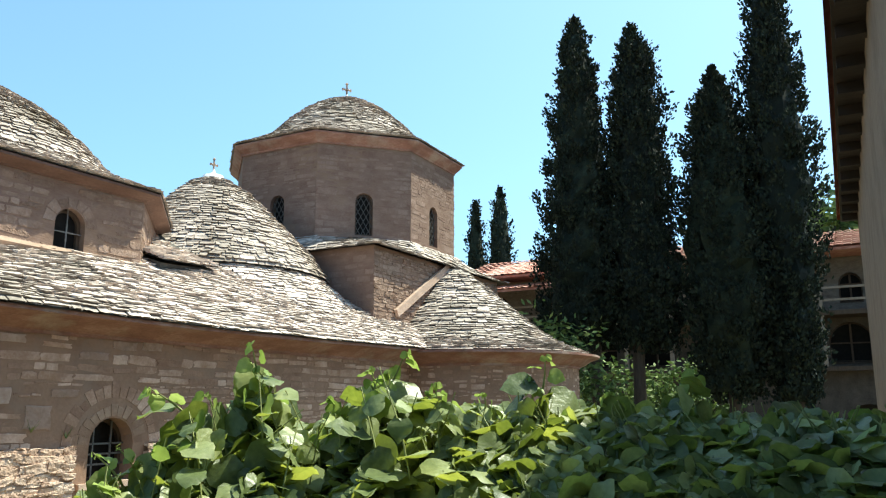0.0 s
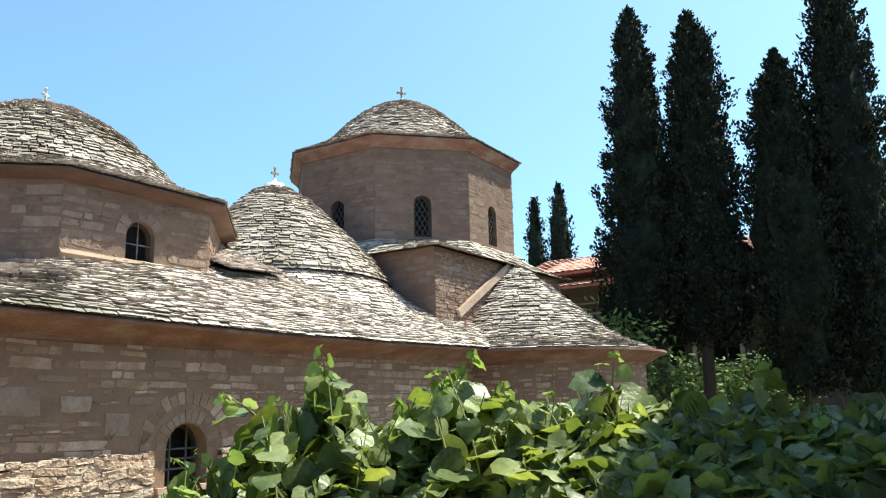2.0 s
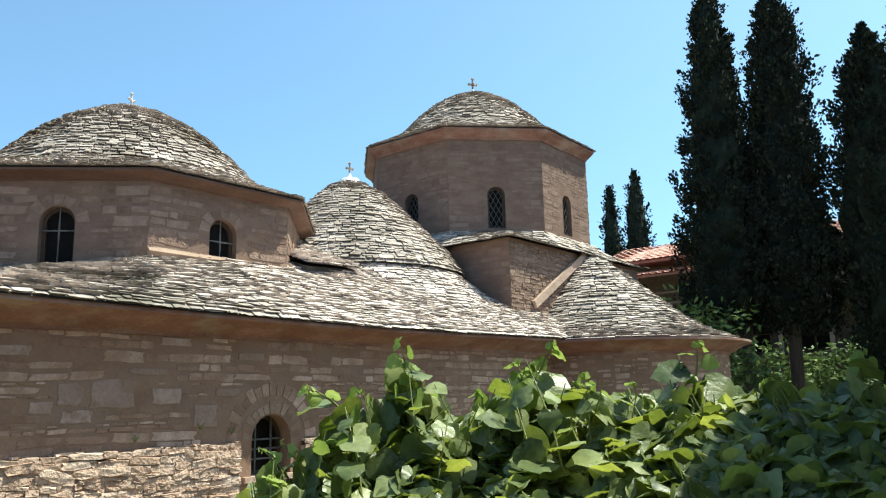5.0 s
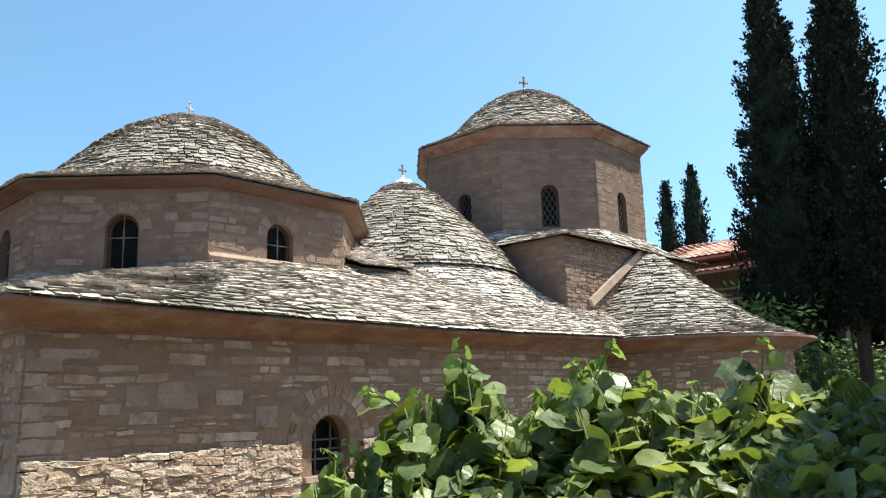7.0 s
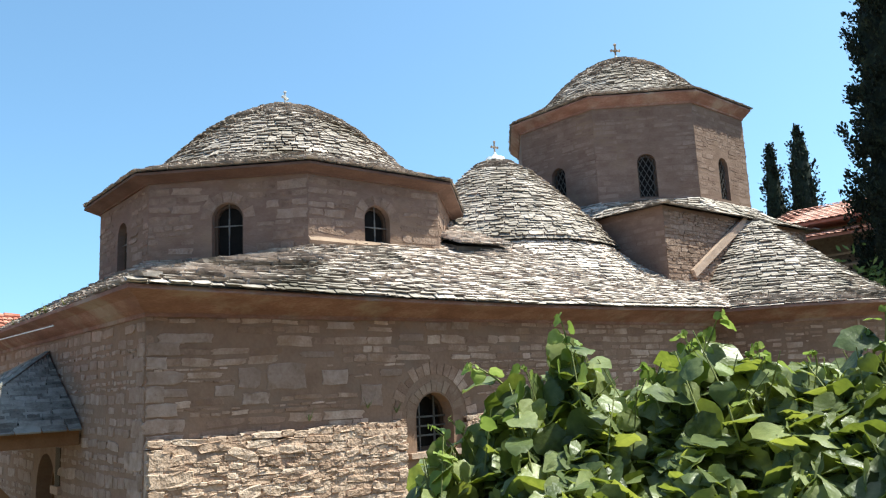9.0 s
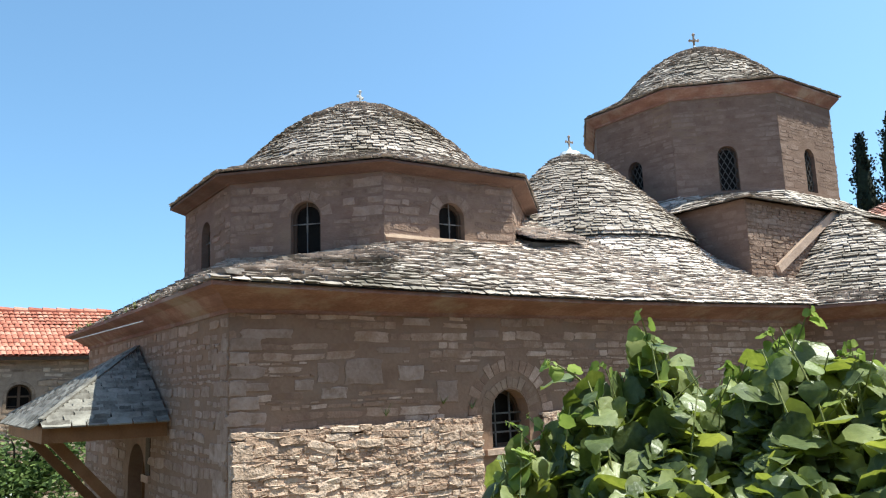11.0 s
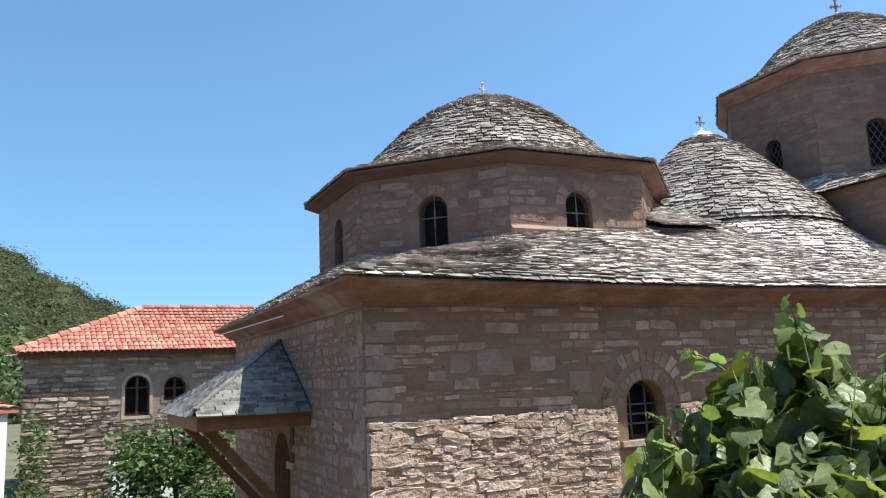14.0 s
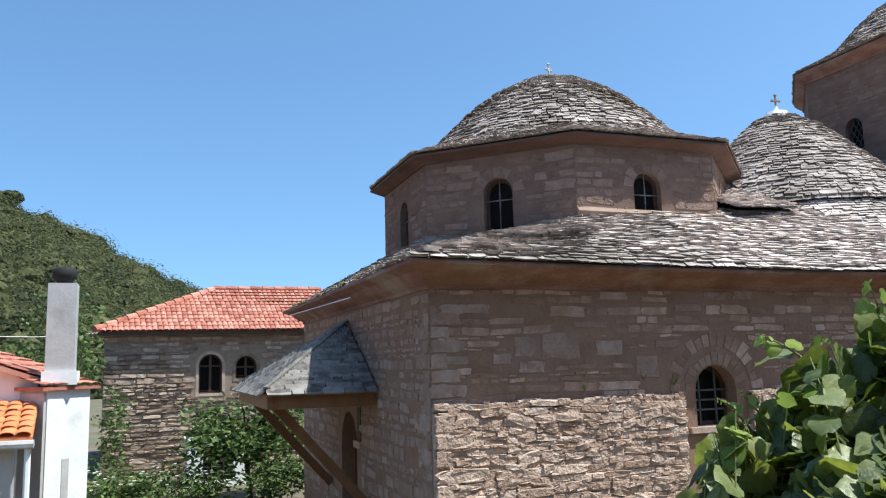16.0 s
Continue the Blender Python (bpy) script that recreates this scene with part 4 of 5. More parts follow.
# ---- the door canopy ----
def build_canopy():
    can = thing("door_canopy", "hipped slate door canopy on brown wooden braces", "canopy")
    x0, x1, ya, yb, z0 = 1.42, WX - 0.03, 10.7, 14.1, 2.66
    apex = Vector((x1, 12.4, 3.62))
    A, B, C, D = Vector((x1, ya, z0)), Vector((x0, ya, z0)), Vector((x0, yb, z0)), Vector((x1, yb, z0))
    part("roof_boards", Mesh().add([A, B, C, D, apex], [(0, 1, 4), (1, 2, 4), (2, 3, 4), (0, 3, 2, 1)]), DARK_WOOD, can)
    pieces = []
    for p, q in ((A, B), (B, C), (C, D)):
        def f(u, s, p=p, q=q):
            e = p + (q - p) * u
            return tuple(e + (apex - e) * s)
        pieces += slate_matrices(f, (0, 1), rows_of((apex - (p + q) / 2).length, 0.078), 0.24, None, 0.135, 0.017, seed=21, loose=0.3)
    base = part("slate_cover", Mesh().add([A, B, C, D, apex + Vector((0, 0, 0.005))], [(0, 1, 4), (1, 2, 4), (2, 3, 4)]), SLATE_BED, can)
    datas = [data("slate", m, NEW_SLATE) for m in SLATES]
    lay(pieces, SLATES, datas, "slate", base, 290, NEW_SLATE, (1.5, 11, 3))
    for p in (B, C):
        part("hip_strip", Mesh().beam(p + Vector((0, 0, 0.05)), apex + Vector((0, 0, 0.05)), 0.07, 0.025), NEW_SLATE, can)
    part("fascia", Mesh().beam((x1, ya + 0.06, z0 - 0.14), (x0 + 0.08, ya + 0.06, z0 - 0.14), 0.07, 0.2), BEAM, can)
    part("fascia", Mesh().beam((x0 + 0.06, ya, z0 - 0.14), (x0 + 0.06, yb, z0 - 0.14), 0.07, 0.2), BEAM, can)
    part("fascia", Mesh().beam((x1, yb - 0.06, z0 - 0.14), (x0 + 0.08, yb - 0.06, z0 - 0.14), 0.07, 0.2), BEAM, can)
    for y in (ya + 0.5, yb - 0.5):
        part("brace", Mesh().beam((x0 + 0.15, y, z0 - 0.16), (x1, y, z0 - 1.65), 0.1, 0.13), BEAM, can, "brown wooden brace")
    for i in range(5):
        y = ya + 0.4 + (yb - ya - 0.8) * i / 4
        part("joist", Mesh().beam((x0 + 0.1, y, z0 - 0.05), (x1, y, z0 - 0.05), 0.06, 0.08), BEAM, can)


build_canopy()
rod = Mesh().tube([(2.6, 15.9, 3.98), (2.62, 10.9, 3.92)], 0.009, 6)
thing("conduit", "thin pale conduit along the church's west cornice", "pipe", mesh=rod, mat=WHITEWASH)


# ---- the tiled house behind ----
def tile_rows(a, b, c, d, spacing, width, seed, keep=None):
    """Curved tiles on the quad a-b (eave) to d-c (ridge): matrices for a half-round tile along the slope."""
    r = random.Random(seed)
    out = []
    up = ((d - a) + (c - b)) / 2
    n_rows = max(1, int(up.length / spacing))
    for j in range(n_rows):
        s = (j + 0.5) / n_rows
        p, q = a + (d - a) * s, b + (c - b) * s
        n = max(1, int((q - p).length / width))
        u = (q - p).normalized()
        v = up.normalized()
        nn = u.cross(v).normalized()
        if nn.z < 0:
            nn = -nn
        for i in range(n):
            o = p + (q - p) * ((i + 0.5) / n)
            m = Matrix.Identity(4)
            tilt = 0.13
            v2 = (v - nn * tilt).normalized()
            for k, col in enumerate((u * width, v2 * spacing * 1.25, nn * 0.04)):
                m.col[k][:3] = col
            m.translation = o + nn * (0.03 + r.uniform(-0.006, 0.006))
            out.append(m)
    return out


def tile_block():
    m = Mesh()
    n = 6
    ring = [(0.5 * math.cos(math.pi * k / n), math.sin(math.pi * k / n)) for k in range(n + 1)]
    vs = [(x, y, z) for y in (-0.5, 0.5) for x, z in ring] + [(x * 0.82, -0.5, z * 0.78) for x, z in ring]
    fs = [(k, k + 1, n + 2 + k, n + 1 + k) for k in range(n)] + [(k, 2 * (n + 1) + k, 2 * (n + 1) + k + 1, k + 1) for k in range(n)]
    return m.add(vs, fs)


TILES = [tile_block()]
TILE_DATA = [data("roof_tile", TILES[0], TILE)]
FADED_DATA = [data("roof_tile", TILES[0], FADED_TILE)]
ORANGE_DATA = [data("roof_tile", TILES[0], ORANGE_TILE)]


def build_red_house():
    house = thing("stone_house", "rubble-stone house with a red tiled hip roof", "house")
    y, x0, x1, ze = 24.0, -1.45, 9.0, 4.05
    m = facing(x0 + 0.25, y + 0.35, 0)
    wins = [(0.072 * 24.35 - x0 - 0.25 - 0.05, 0.66, 2.2, 3.05), (0.112 * 24.35 - x0 - 0.25, 0.62, 2.6, 3.0)]
    wall = Mesh()
    wall_panel(x1 - x0 - 0.5, 0.0, ze, 0.5, wins, wall, m)
    w = part("front_wall", wall, RUBBLE_BED, house, "front wall of flat brown rubble stones")
    clear = lambda x, z: not any(abs(x - c) < ww / 2 + 0.1 and s - 0.06 < z < sp + ww / 2 + 0.14 for c, ww, s, sp in wins)
    st = course_stones(5.6, 0.0, 3.45, m, 41, (0.07, 0.18), (1.4, 4.0), 0.012, 0.03, clear, 1.0)
    top = course_stones(5.6, 3.45, ze, m, 42, (0.1, 0.2), (1.2, 3.2), 0.03, 0.012, clear, 0.8)
    lay(st + top, STONES, RUBBLE_DATA, "stone", w, 300, RUBBLE, (1, y, 2.6))
    for c, ww, s, sp in wins:
        grilled_window(house, c, ww, s, sp, m, 0.18, "casement")
        part("surround", arched_frame(c, ww + 0.17, s - 0.04, sp, -0.016, m, 0.083, 0.03), RUBBLE, house, "pale worn mortar window surround")
    sides = Mesh()
    wall_panel(6.498, 0.0, ze, 0.5, [], sides, facing(x0 + 0.25, y + 7.35, -90))
    wall_panel(6.498, 0.0, ze, 0.5, [], sides, facing(x1 - 0.25, y + 0.852, 90))
    wall_panel(x1 - x0 - 1.504, 0.0, ze, 0.5, [], sides, facing(x1 - 0.752, y + 7.35, 180))
    part("side_walls", sides, RUBBLE_BED, house)
    A, B = Vector((x0, y, ze)), Vector((x1, y, ze))
    C, D = Vector((x1, y + 7.7, ze)), Vector((x0, y + 7.7, ze))
    R0, R1 = Vector((x0 + 3.45, y + 3.3, ze + 1.47)), Vector((x1 - 3.45, y + 3.3, ze + 1.47))
    roof = part("roof", Mesh().add([A, B, C, D, R0, R1], [(0, 1, 5, 4), (1, 2, 5), (2, 3, 4, 5), (3, 0, 4), (0, 3, 2, 1)]), TILE, house, "red clay tile hip roof")
    front = [t for t in tile_rows(A, B, R1, R0, 0.3, 0.15, 43)]
    left = tile_rows(D, A, R0, R0, 0.3, 0.24, 44)
    lay(front + left, TILES, TILE_DATA, "roof_tile", roof, 300, TILE, (1.5, y, 4.5))
    for p, q in ((A, R0), (R0, R1), (D, R0)):
        n = int((q - p).length / 0.36)
        for i in range(n):
            a, b = p + (q - p) * (i / n), p + (q - p) * ((i + 1.12) / n)
            lift = Vector((0, 0, 0.07))
            part("ridge_tile", Mesh().tube([a + lift, b + lift * 0.75], [0.115, 0.09], 8), TILE, roof)
    part("eave_board", Mesh().box((x0 + 0.02, y + 0.02, ze - 0.1), (x1, y + 0.1, ze - 0.005)), DARK_WOOD, house)


build_red_house()


# ---- the whitewashed house with its chimney ----
def build_white_house():
    h = thing("white_house", "whitewashed cottage with red tile coping", "house")
    y = 14.0
    turn = pose(-1.5, y, 0, 0, 0, 38)
    part("corner_wall", Mesh().box((0, 0, 0), (0.74, 0.9, 2.7), turn), WHITEWASH, h, "bright whitewashed corner wall")
    # grey panel carrying the shade of the wall's side turned from the sun
    part("shaded_side", Mesh().box((-0.05, 0.02, 0), (-0.003, 0.7, 2.66), turn), CEMENT, h, "grey panel coloured for the corner wall's shaded side")
    cop = part("coping", Mesh().box((-0.12, -0.07, 2.702), (0.88, 1.0, 2.755), turn), TILE, h, "red tile coping")
    A, B = turn @ Vector((-0.1, -0.06, 2.76)), turn @ Vector((0.88, -0.06, 2.75))
    C, D = turn @ Vector((0.88, 0.95, 2.93)), turn @ Vector((-0.1, 0.95, 2.93))
    lay([t @ Matrix.Diagonal((1, 1, 0.6, 1)) for t in tile_rows(A, B, C, D, 0.32, 0.19, 51)], TILES, TILE_DATA, "roof_tile", cop, 60, TILE, (-1, y, 3))
    gable = Mesh()
    prof = [(-6.5, 0), (-1.7, 0), (-1.7, 2.82), (-2.4, 3.12), (-6.5, 4.6)]
    n = len(prof)
    gable.add([(x, yy, z) for yy in (y + 0.5, y + 5.0) for x, z in prof], [tuple(range(n)), tuple(range(n, 2 * n))[::-1]] + [(k, n + k, n + (k + 1) % n, (k + 1) % n) for k in range(n)])
    part("gable_wall", gable, WHITEWASH, h, "whitewashed gable wall")
    a, b = Vector((-6.5, y + 0.3, 4.7)), Vector((-1.5, y + 0.3, 2.84))
    roof = part("roof", Mesh().add([a, b, b + Vector((0, 5, 0)), a + Vector((0, 5, 0))] + [p - Vector((0, 0, 0.08)) for p in (a, b, b + Vector((0, 5, 0)), a + Vector((0, 5, 0)))], [(0, 1, 2, 3), (4, 7, 6, 5), (0, 4, 5, 1), (1, 5, 6, 2)]), TILE, h, "red tile roof")
    lay(tile_rows(b, b + Vector((0, 5, 0)), a + Vector((0, 5, 0)), a, 0.32, 0.22, 52), TILES, TILE_DATA, "roof_tile", roof, 120, TILE, (-1.8, y, 3))
    # low porch with orange tiles
    a, b = Vector((-5.0, y - 1.6, 2.12)), Vector((-1.5, y - 1.6, 2.12))
    c, d = Vector((-1.68, y + 0.45, 2.5)), Vector((-5.0, y + 0.45, 2.5))
    porch = part("porch_roof", Mesh().add([a, b, c, d] + [p - Vector((0, 0, 0.07)) for p in (a, b, c, d)], [(0, 1, 2, 3), (4, 7, 6, 5), (0, 4, 5, 1), (1, 5, 6, 2)]), ORANGE_TILE, h, "bright orange porch roof tiles")
    lay(tile_rows(a, b, c, d, 0.3, 0.2, 53), TILES, ORANGE_DATA, "roof_tile", porch, 140, ORANGE_TILE, (-1.8, y, 2.6))
    part("gutter", Mesh().tube([(-5, y - 1.66, 2.04), (-1.47, y - 1.66, 2.02)], 0.06, 8), CEMENT, h, "pale rain gutter")
    part("downpipe", Mesh().tube([(-1.55, y - 1.6, 2.0), (-1.55, y - 1.6, 0)], 0.045, 8), WHITEWASH, h)
    part("porch_wall", Mesh().box((-5, y - 1.4, 0), (-1.75, y - 1.2, 2.08)), CEMENT, h)
    part("vent_window", Mesh().box((0.28, -0.01, 1.0), (0.4, 0.1, 1.62), turn), CEMENT, h, "small shuttered slot window")
    ch = part("chimney", Mesh().box((-1.58, y + 0.15, 2.8), (-1.15, y + 0.6, 4.42)), CEMENT, h, "tall grey cement chimney stack")
    part("chimney_foot", Mesh().box((-1.62, y + 0.1, 2.78), (-1.1, y + 0.65, 3.0)), WHITEWASH, ch)
    pot = Mesh().tube([(-1.36, y + 0.38, 4.4), (-1.36, y + 0.38, 4.46), (-1.36, y + 0.38, 4.52), (-1.36, y + 0.38, 4.66), (-1.36, y + 0.38, 4.7)], [0.12, 0.12, 0.19, 0.19, 0.13], 16)
    part("chimney_pot", pot, SOOT, ch, "round soot-black chimney cowl", True)


build_white_house()
cable = Mesh().tube([(-6, 13.0, 3.62), (-2.2, 18.5, 3.72), (-1.35, 23.9, 4.02)], 0.007, 5)
thing("overhead_cable", "thin pale overhead cable", "cable", mesh=cable, mat=WHITEWASH)


# ---- the arcaded wing behind the cypresses ----
def build_wing():
    wing = thing("arcaded_wing", "long shaded stone wing with arcades, balcony and tiled roof", "building")
    x, ya, yb, ze = 32.0, 16.5, -4.0, 8.6
    m = facing(x, ya, -90)
    length = ya - yb
    arches = [(1.6 + 2.4 * i, 1.7, 0.0, 2.2) for i in range(8)]
    low, up = Mesh(), Mesh()
    wall_panel(length, 0.0, 4.2, 0.5, arches, low, m)
    part("arcade_wall", low, SHADED_STONE, wing, "ground-floor arcade of plastered arches")
    set_back = facing(x + 0.9, ya, -90)
    mids = [(1.2 + 2.4 * i, 1.5, 4.5, 5.3) for i in range(8)]
    wall_panel(length, 4.2, 6.3, 0.5, mids, up, set_back)
    part("middle_wall", up, SHADED_STONE, wing, "dark middle storey behind wooden posts")
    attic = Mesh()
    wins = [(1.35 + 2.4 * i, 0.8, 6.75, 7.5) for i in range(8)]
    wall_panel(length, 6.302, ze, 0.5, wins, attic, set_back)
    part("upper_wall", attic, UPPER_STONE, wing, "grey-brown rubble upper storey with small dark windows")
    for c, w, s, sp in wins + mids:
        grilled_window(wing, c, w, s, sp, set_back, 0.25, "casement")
    part("back_wall", Mesh().box((x + 2.5, yb, 0), (x + 3, ya, ze)), SHADED_STONE, wing)
    for z in (4.2, 6.2):
        part("gallery_floor", Mesh().box((x - 0.5, yb, z), (x + 0.898, ya, z + 0.16)), DARK_WOOD, wing, "wooden gallery floor")
    for z in (6.75, 7.2):
        part("rail", Mesh().beam((x - 0.4, yb, z), (x - 0.4, ya, z), 0.06, 0.08), RUBBLE_BED, wing, "grey-brown balcony rail")
    for i in range(12):
        yy = yb + 0.3 + (length - 0.6) * i / 11
        part("gallery_post", Mesh().box((x - 0.46, yy - 0.07, 4.36), (x - 0.3, yy + 0.07, 6.2)), RUBBLE_BED, wing)
        part("gallery_post", Mesh().box((x - 0.45, yy - 0.05, 6.36), (x - 0.33, yy + 0.05, 7.24)), RUBBLE_BED, wing)
    roof = part("roof", Mesh().add([(x - 0.8, yb, ze), (x - 0.8, ya, ze), (x + 2.4, ya, ze + 1.15), (x + 2.4, yb, ze + 1.15), (x - 0.8, yb, ze - 0.1), (x - 0.8, ya, ze - 0.1), (x + 2.4, ya, ze - 0.1), (x + 2.4, yb, ze - 0.1)],
                                   [(0, 1, 2, 3), (4, 7, 6, 5), (0, 4, 5, 1), (1, 5, 6, 2), (2, 6, 7, 3), (3, 7, 4, 0)]), FADED_TILE, wing, "faded red tile roof")
    lay(tile_rows(Vector((x - 0.85, yb, ze)), Vector((x - 0.85, ya, ze)), Vector((x + 2.4, ya, ze + 1.17)), Vector((x + 2.4, yb, ze + 1.17)), 0.4, 0.3, 61), TILES, FADED_DATA, "roof_tile", roof, 100, FADED_TILE, (x, 13, 9))
    lean = part("lower_roof", Mesh().add([(x - 1.6, 11.0, 7.85), (x - 1.6, ya, 7.85), (x + 0.5, ya, 8.3), (x + 0.5, 11.0, 8.3), (x - 1.6, 11.0, 7.75), (x - 1.6, ya, 7.75)], [(0, 1, 2, 3), (0, 4, 5, 1)]), FADED_TILE, wing)
    lay(tile_rows(Vector((x - 1.65, 11, 7.85)), Vector((x - 1.65, ya, 7.85)), Vector((x + 0.5, ya, 8.32)), Vector((x + 0.5, 11, 8.32)), 0.4, 0.3, 62), TILES, FADED_DATA, "roof_tile", lean, 60, FADED_TILE, (x, 14, 8))


build_wing()


# ---- the building beside the camera ----
def build_side_building():
    b = thing("side_building", "old plastered building with deep wooden eave", "building")
    p0, ang = Vector((11.9, 0.085, 0)), 182.1
    m = facing(p0.x, p0.y, ang)
    wall = Mesh()
    wall_panel(24, 0.0, 5.62, 0.6, [], wall, m)
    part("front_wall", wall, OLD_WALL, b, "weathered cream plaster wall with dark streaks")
    part("end_wall", Mesh().box((0.0, 0.61, 0), (0.5, 6, 5.62), m), OLD_WALL, b)
    part("far_end_wall", Mesh().box((23.5, 0.61, 0), (24, 6, 5.62), m), OLD_WALL, b)
    part("back_wall", Mesh().box((0.0, 6.01, 0), (24, 6.5, 5.62), m), OLD_WALL, b)
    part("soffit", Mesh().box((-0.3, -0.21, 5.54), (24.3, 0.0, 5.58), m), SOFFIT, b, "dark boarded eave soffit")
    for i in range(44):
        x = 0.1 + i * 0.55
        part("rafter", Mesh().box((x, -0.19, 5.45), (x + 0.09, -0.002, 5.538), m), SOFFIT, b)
    roof = Mesh().add([m @ Vector(v) for v in ((-0.35, -0.25, 5.58), (24.35, -0.25, 5.58), (24.35, 3.2, 7.1), (-0.35, 3.2, 7.1), (24.35, 6.8, 5.58), (-0.35, 6.8, 5.58), (-0.35, -0.25, 5.64), (24.35, -0.25, 5.64))],
                      [(0, 1, 7, 6), (6, 7, 2, 3), (3, 2, 4, 5), (0, 6, 3, 5), (1, 4, 2, 7)])
    part("roof", roof, TILE, b, "old red tile roof")


build_side_building()


# ---- trees and shrubs ----
def build_cypress(x, y, height, profile, seed, group="cypresses in the court", label="tall dark columnar cypress tree", clumps=900, blades=34, clear=1.6, bare=0.0, fine=1.0):
    """A cypress: trunk, and a crown of upswept sprays; profile gives (height, radius) pairs."""
    r = random.Random(seed)
    tree = thing("cypress_tree", label, "tree", group)
    tree.location = (x, y, 0)
    tr = Mesh().tube([(0, bare, -0.1), (0.03, bare * 0.8, clear + 0.5), (0, 0, clear + 2.5), (0, 0, height * 0.8)], [0.2, 0.17, 0.13, 0.03], 9)
    part("trunk", tr, BARK, tree, smooth=True)
    hs, rs = [h for h, _ in profile], [q for _, q in profile]

    def reach(h, a):
        lump = 0.97 + 0.22 * noise.noise((math.cos(a) * 0.9 + seed * 9, math.sin(a) * 0.9, h * 0.35)) + 0.42 * noise.noise((math.cos(a) * 2.2 + seed * 5, math.sin(a) * 2.2, h * 1.5)) + 0.2 * noise.noise((math.cos(a) * 5 + seed * 3, math.sin(a) * 5, h * 3.6))
        return float(np.interp(h, hs, rs)) * lump
    crown = Mesh()
    nu, ns = 14, 30
    h0, h1 = hs[0], hs[-1]
    ring = lambda i, j: (2 * math.pi * i / nu, h0 + 0.15 + (h1 - h0 - 0.7) * j / ns)
    core = []
    for j in range(ns + 1):
        for i in range(nu):
            a, h = ring(i, j)
            q = 0.62 * reach(h, a)
            core.append((q * math.cos(a), q * math.sin(a), h))
    crown.add(core, [(j * nu + i, j * nu + (i + 1) % nu, (j + 1) * nu + (i + 1) % nu, (j + 1) * nu + i) for j in range(ns) for i in range(nu)])
    for _ in range(clumps):
        h = h0 + (h1 - h0) * r.random() ** 1.12
        a = r.uniform(0, 2 * math.pi)
        rr = reach(h, a)
        out = Vector((math.cos(a), math.sin(a), 0))
        size = r.uniform(0.17, 0.36) * min(1.0, 0.55 + rr * 0.5) * fine
        c = out * max(0.0, rr - size * r.uniform(0.2, 1.3)) + Vector((0, 0, h))
        axis = (out * r.uniform(0.15, 0.6) + Vector((r.gauss(0, 0.1), r.gauss(0, 0.1), 1))).normalized()
        for _ in range(blades):
            off = Vector((r.gauss(0, 0.34), r.gauss(0, 0.34), 0)) * size
            rise = r.uniform(-0.9, 1.1) * size
            p = c + off * (1.0 - 0.5 * max(0.0, rise / size)) + axis * rise
            d = (axis + Vector((r.gauss(0, 0.4), r.gauss(0, 0.4), r.gauss(0, 0.2))) + off.normalized() * 0.35).normalized()
            s = d.cross(Vector((r.gauss(0, 1), r.gauss(0, 1), 0.2))).normalized()
            L, w = r.uniform(0.06, 0.14) * fine, r.uniform(0.022, 0.05) * fine
            crown.add([p - d * L * 0.5, p + s * w, p + d * L * 0.6, p - s * w], [(0, 1, 2, 3)])
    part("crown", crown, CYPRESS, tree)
    return tree


build_cypress(22.6, 7.62, 15.1, ((4.7, 0.9), (5.6, 1.45), (6.8, 1.5), (8.5, 1.3), (10.3, 1.1), (12.1, 0.88), (13.3, 0.68), (14.2, 0.5), (14.8, 0.3), (15.15, 0.06)), 1, clear=4.4, bare=-0.35)
build_cypress(22.6, 5.82, 14.4, ((4.6, 0.8), (5.6, 1.1), (7.0, 1.15), (9.0, 1.05), (11.0, 0.94), (12.4, 0.82), (13.4, 0.62), (14.0, 0.38), (14.45, 0.06)), 2, clear=4.3, bare=0.3)
build_cypress(23.0, 3.58, 12.7, ((3.2, 0.8), (4.2, 1.35), (6.0, 1.55), (7.6, 1.5), (9.2, 1.22), (10.7, 0.92), (11.7, 0.6), (12.3, 0.36), (12.75, 0.06)), 3, clear=3.0)
build_cypress(23.0, 1.98, 15.9, ((3.0, 0.5), (4.2, 0.8), (6.0, 1.0), (8.0, 1.08), (10.0, 1.04), (11.5, 0.94), (13.0, 0.78), (14.4, 0.55), (15.3, 0.32), (15.9, 0.06)), 4, clear=2.8)
for cx, cy, h, w, s in ((42.0, 20.9, 15.2, 0.72, 5), (42.0, 19.25, 15.8, 0.95, 6)):
    build_cypress(cx, cy, h, ((1.0, 0.5 * w), (6.0, 1.15 * w), (10.0, 1.1 * w), (12.0, 0.95 * w), (13.6, 0.78 * w), (h - 0.7, 0.5 * w), (h, 0.08)), s, "distant cypresses", "slender distant dark cypress tree", 420, 20, 0.8, 0.0, 1.5)


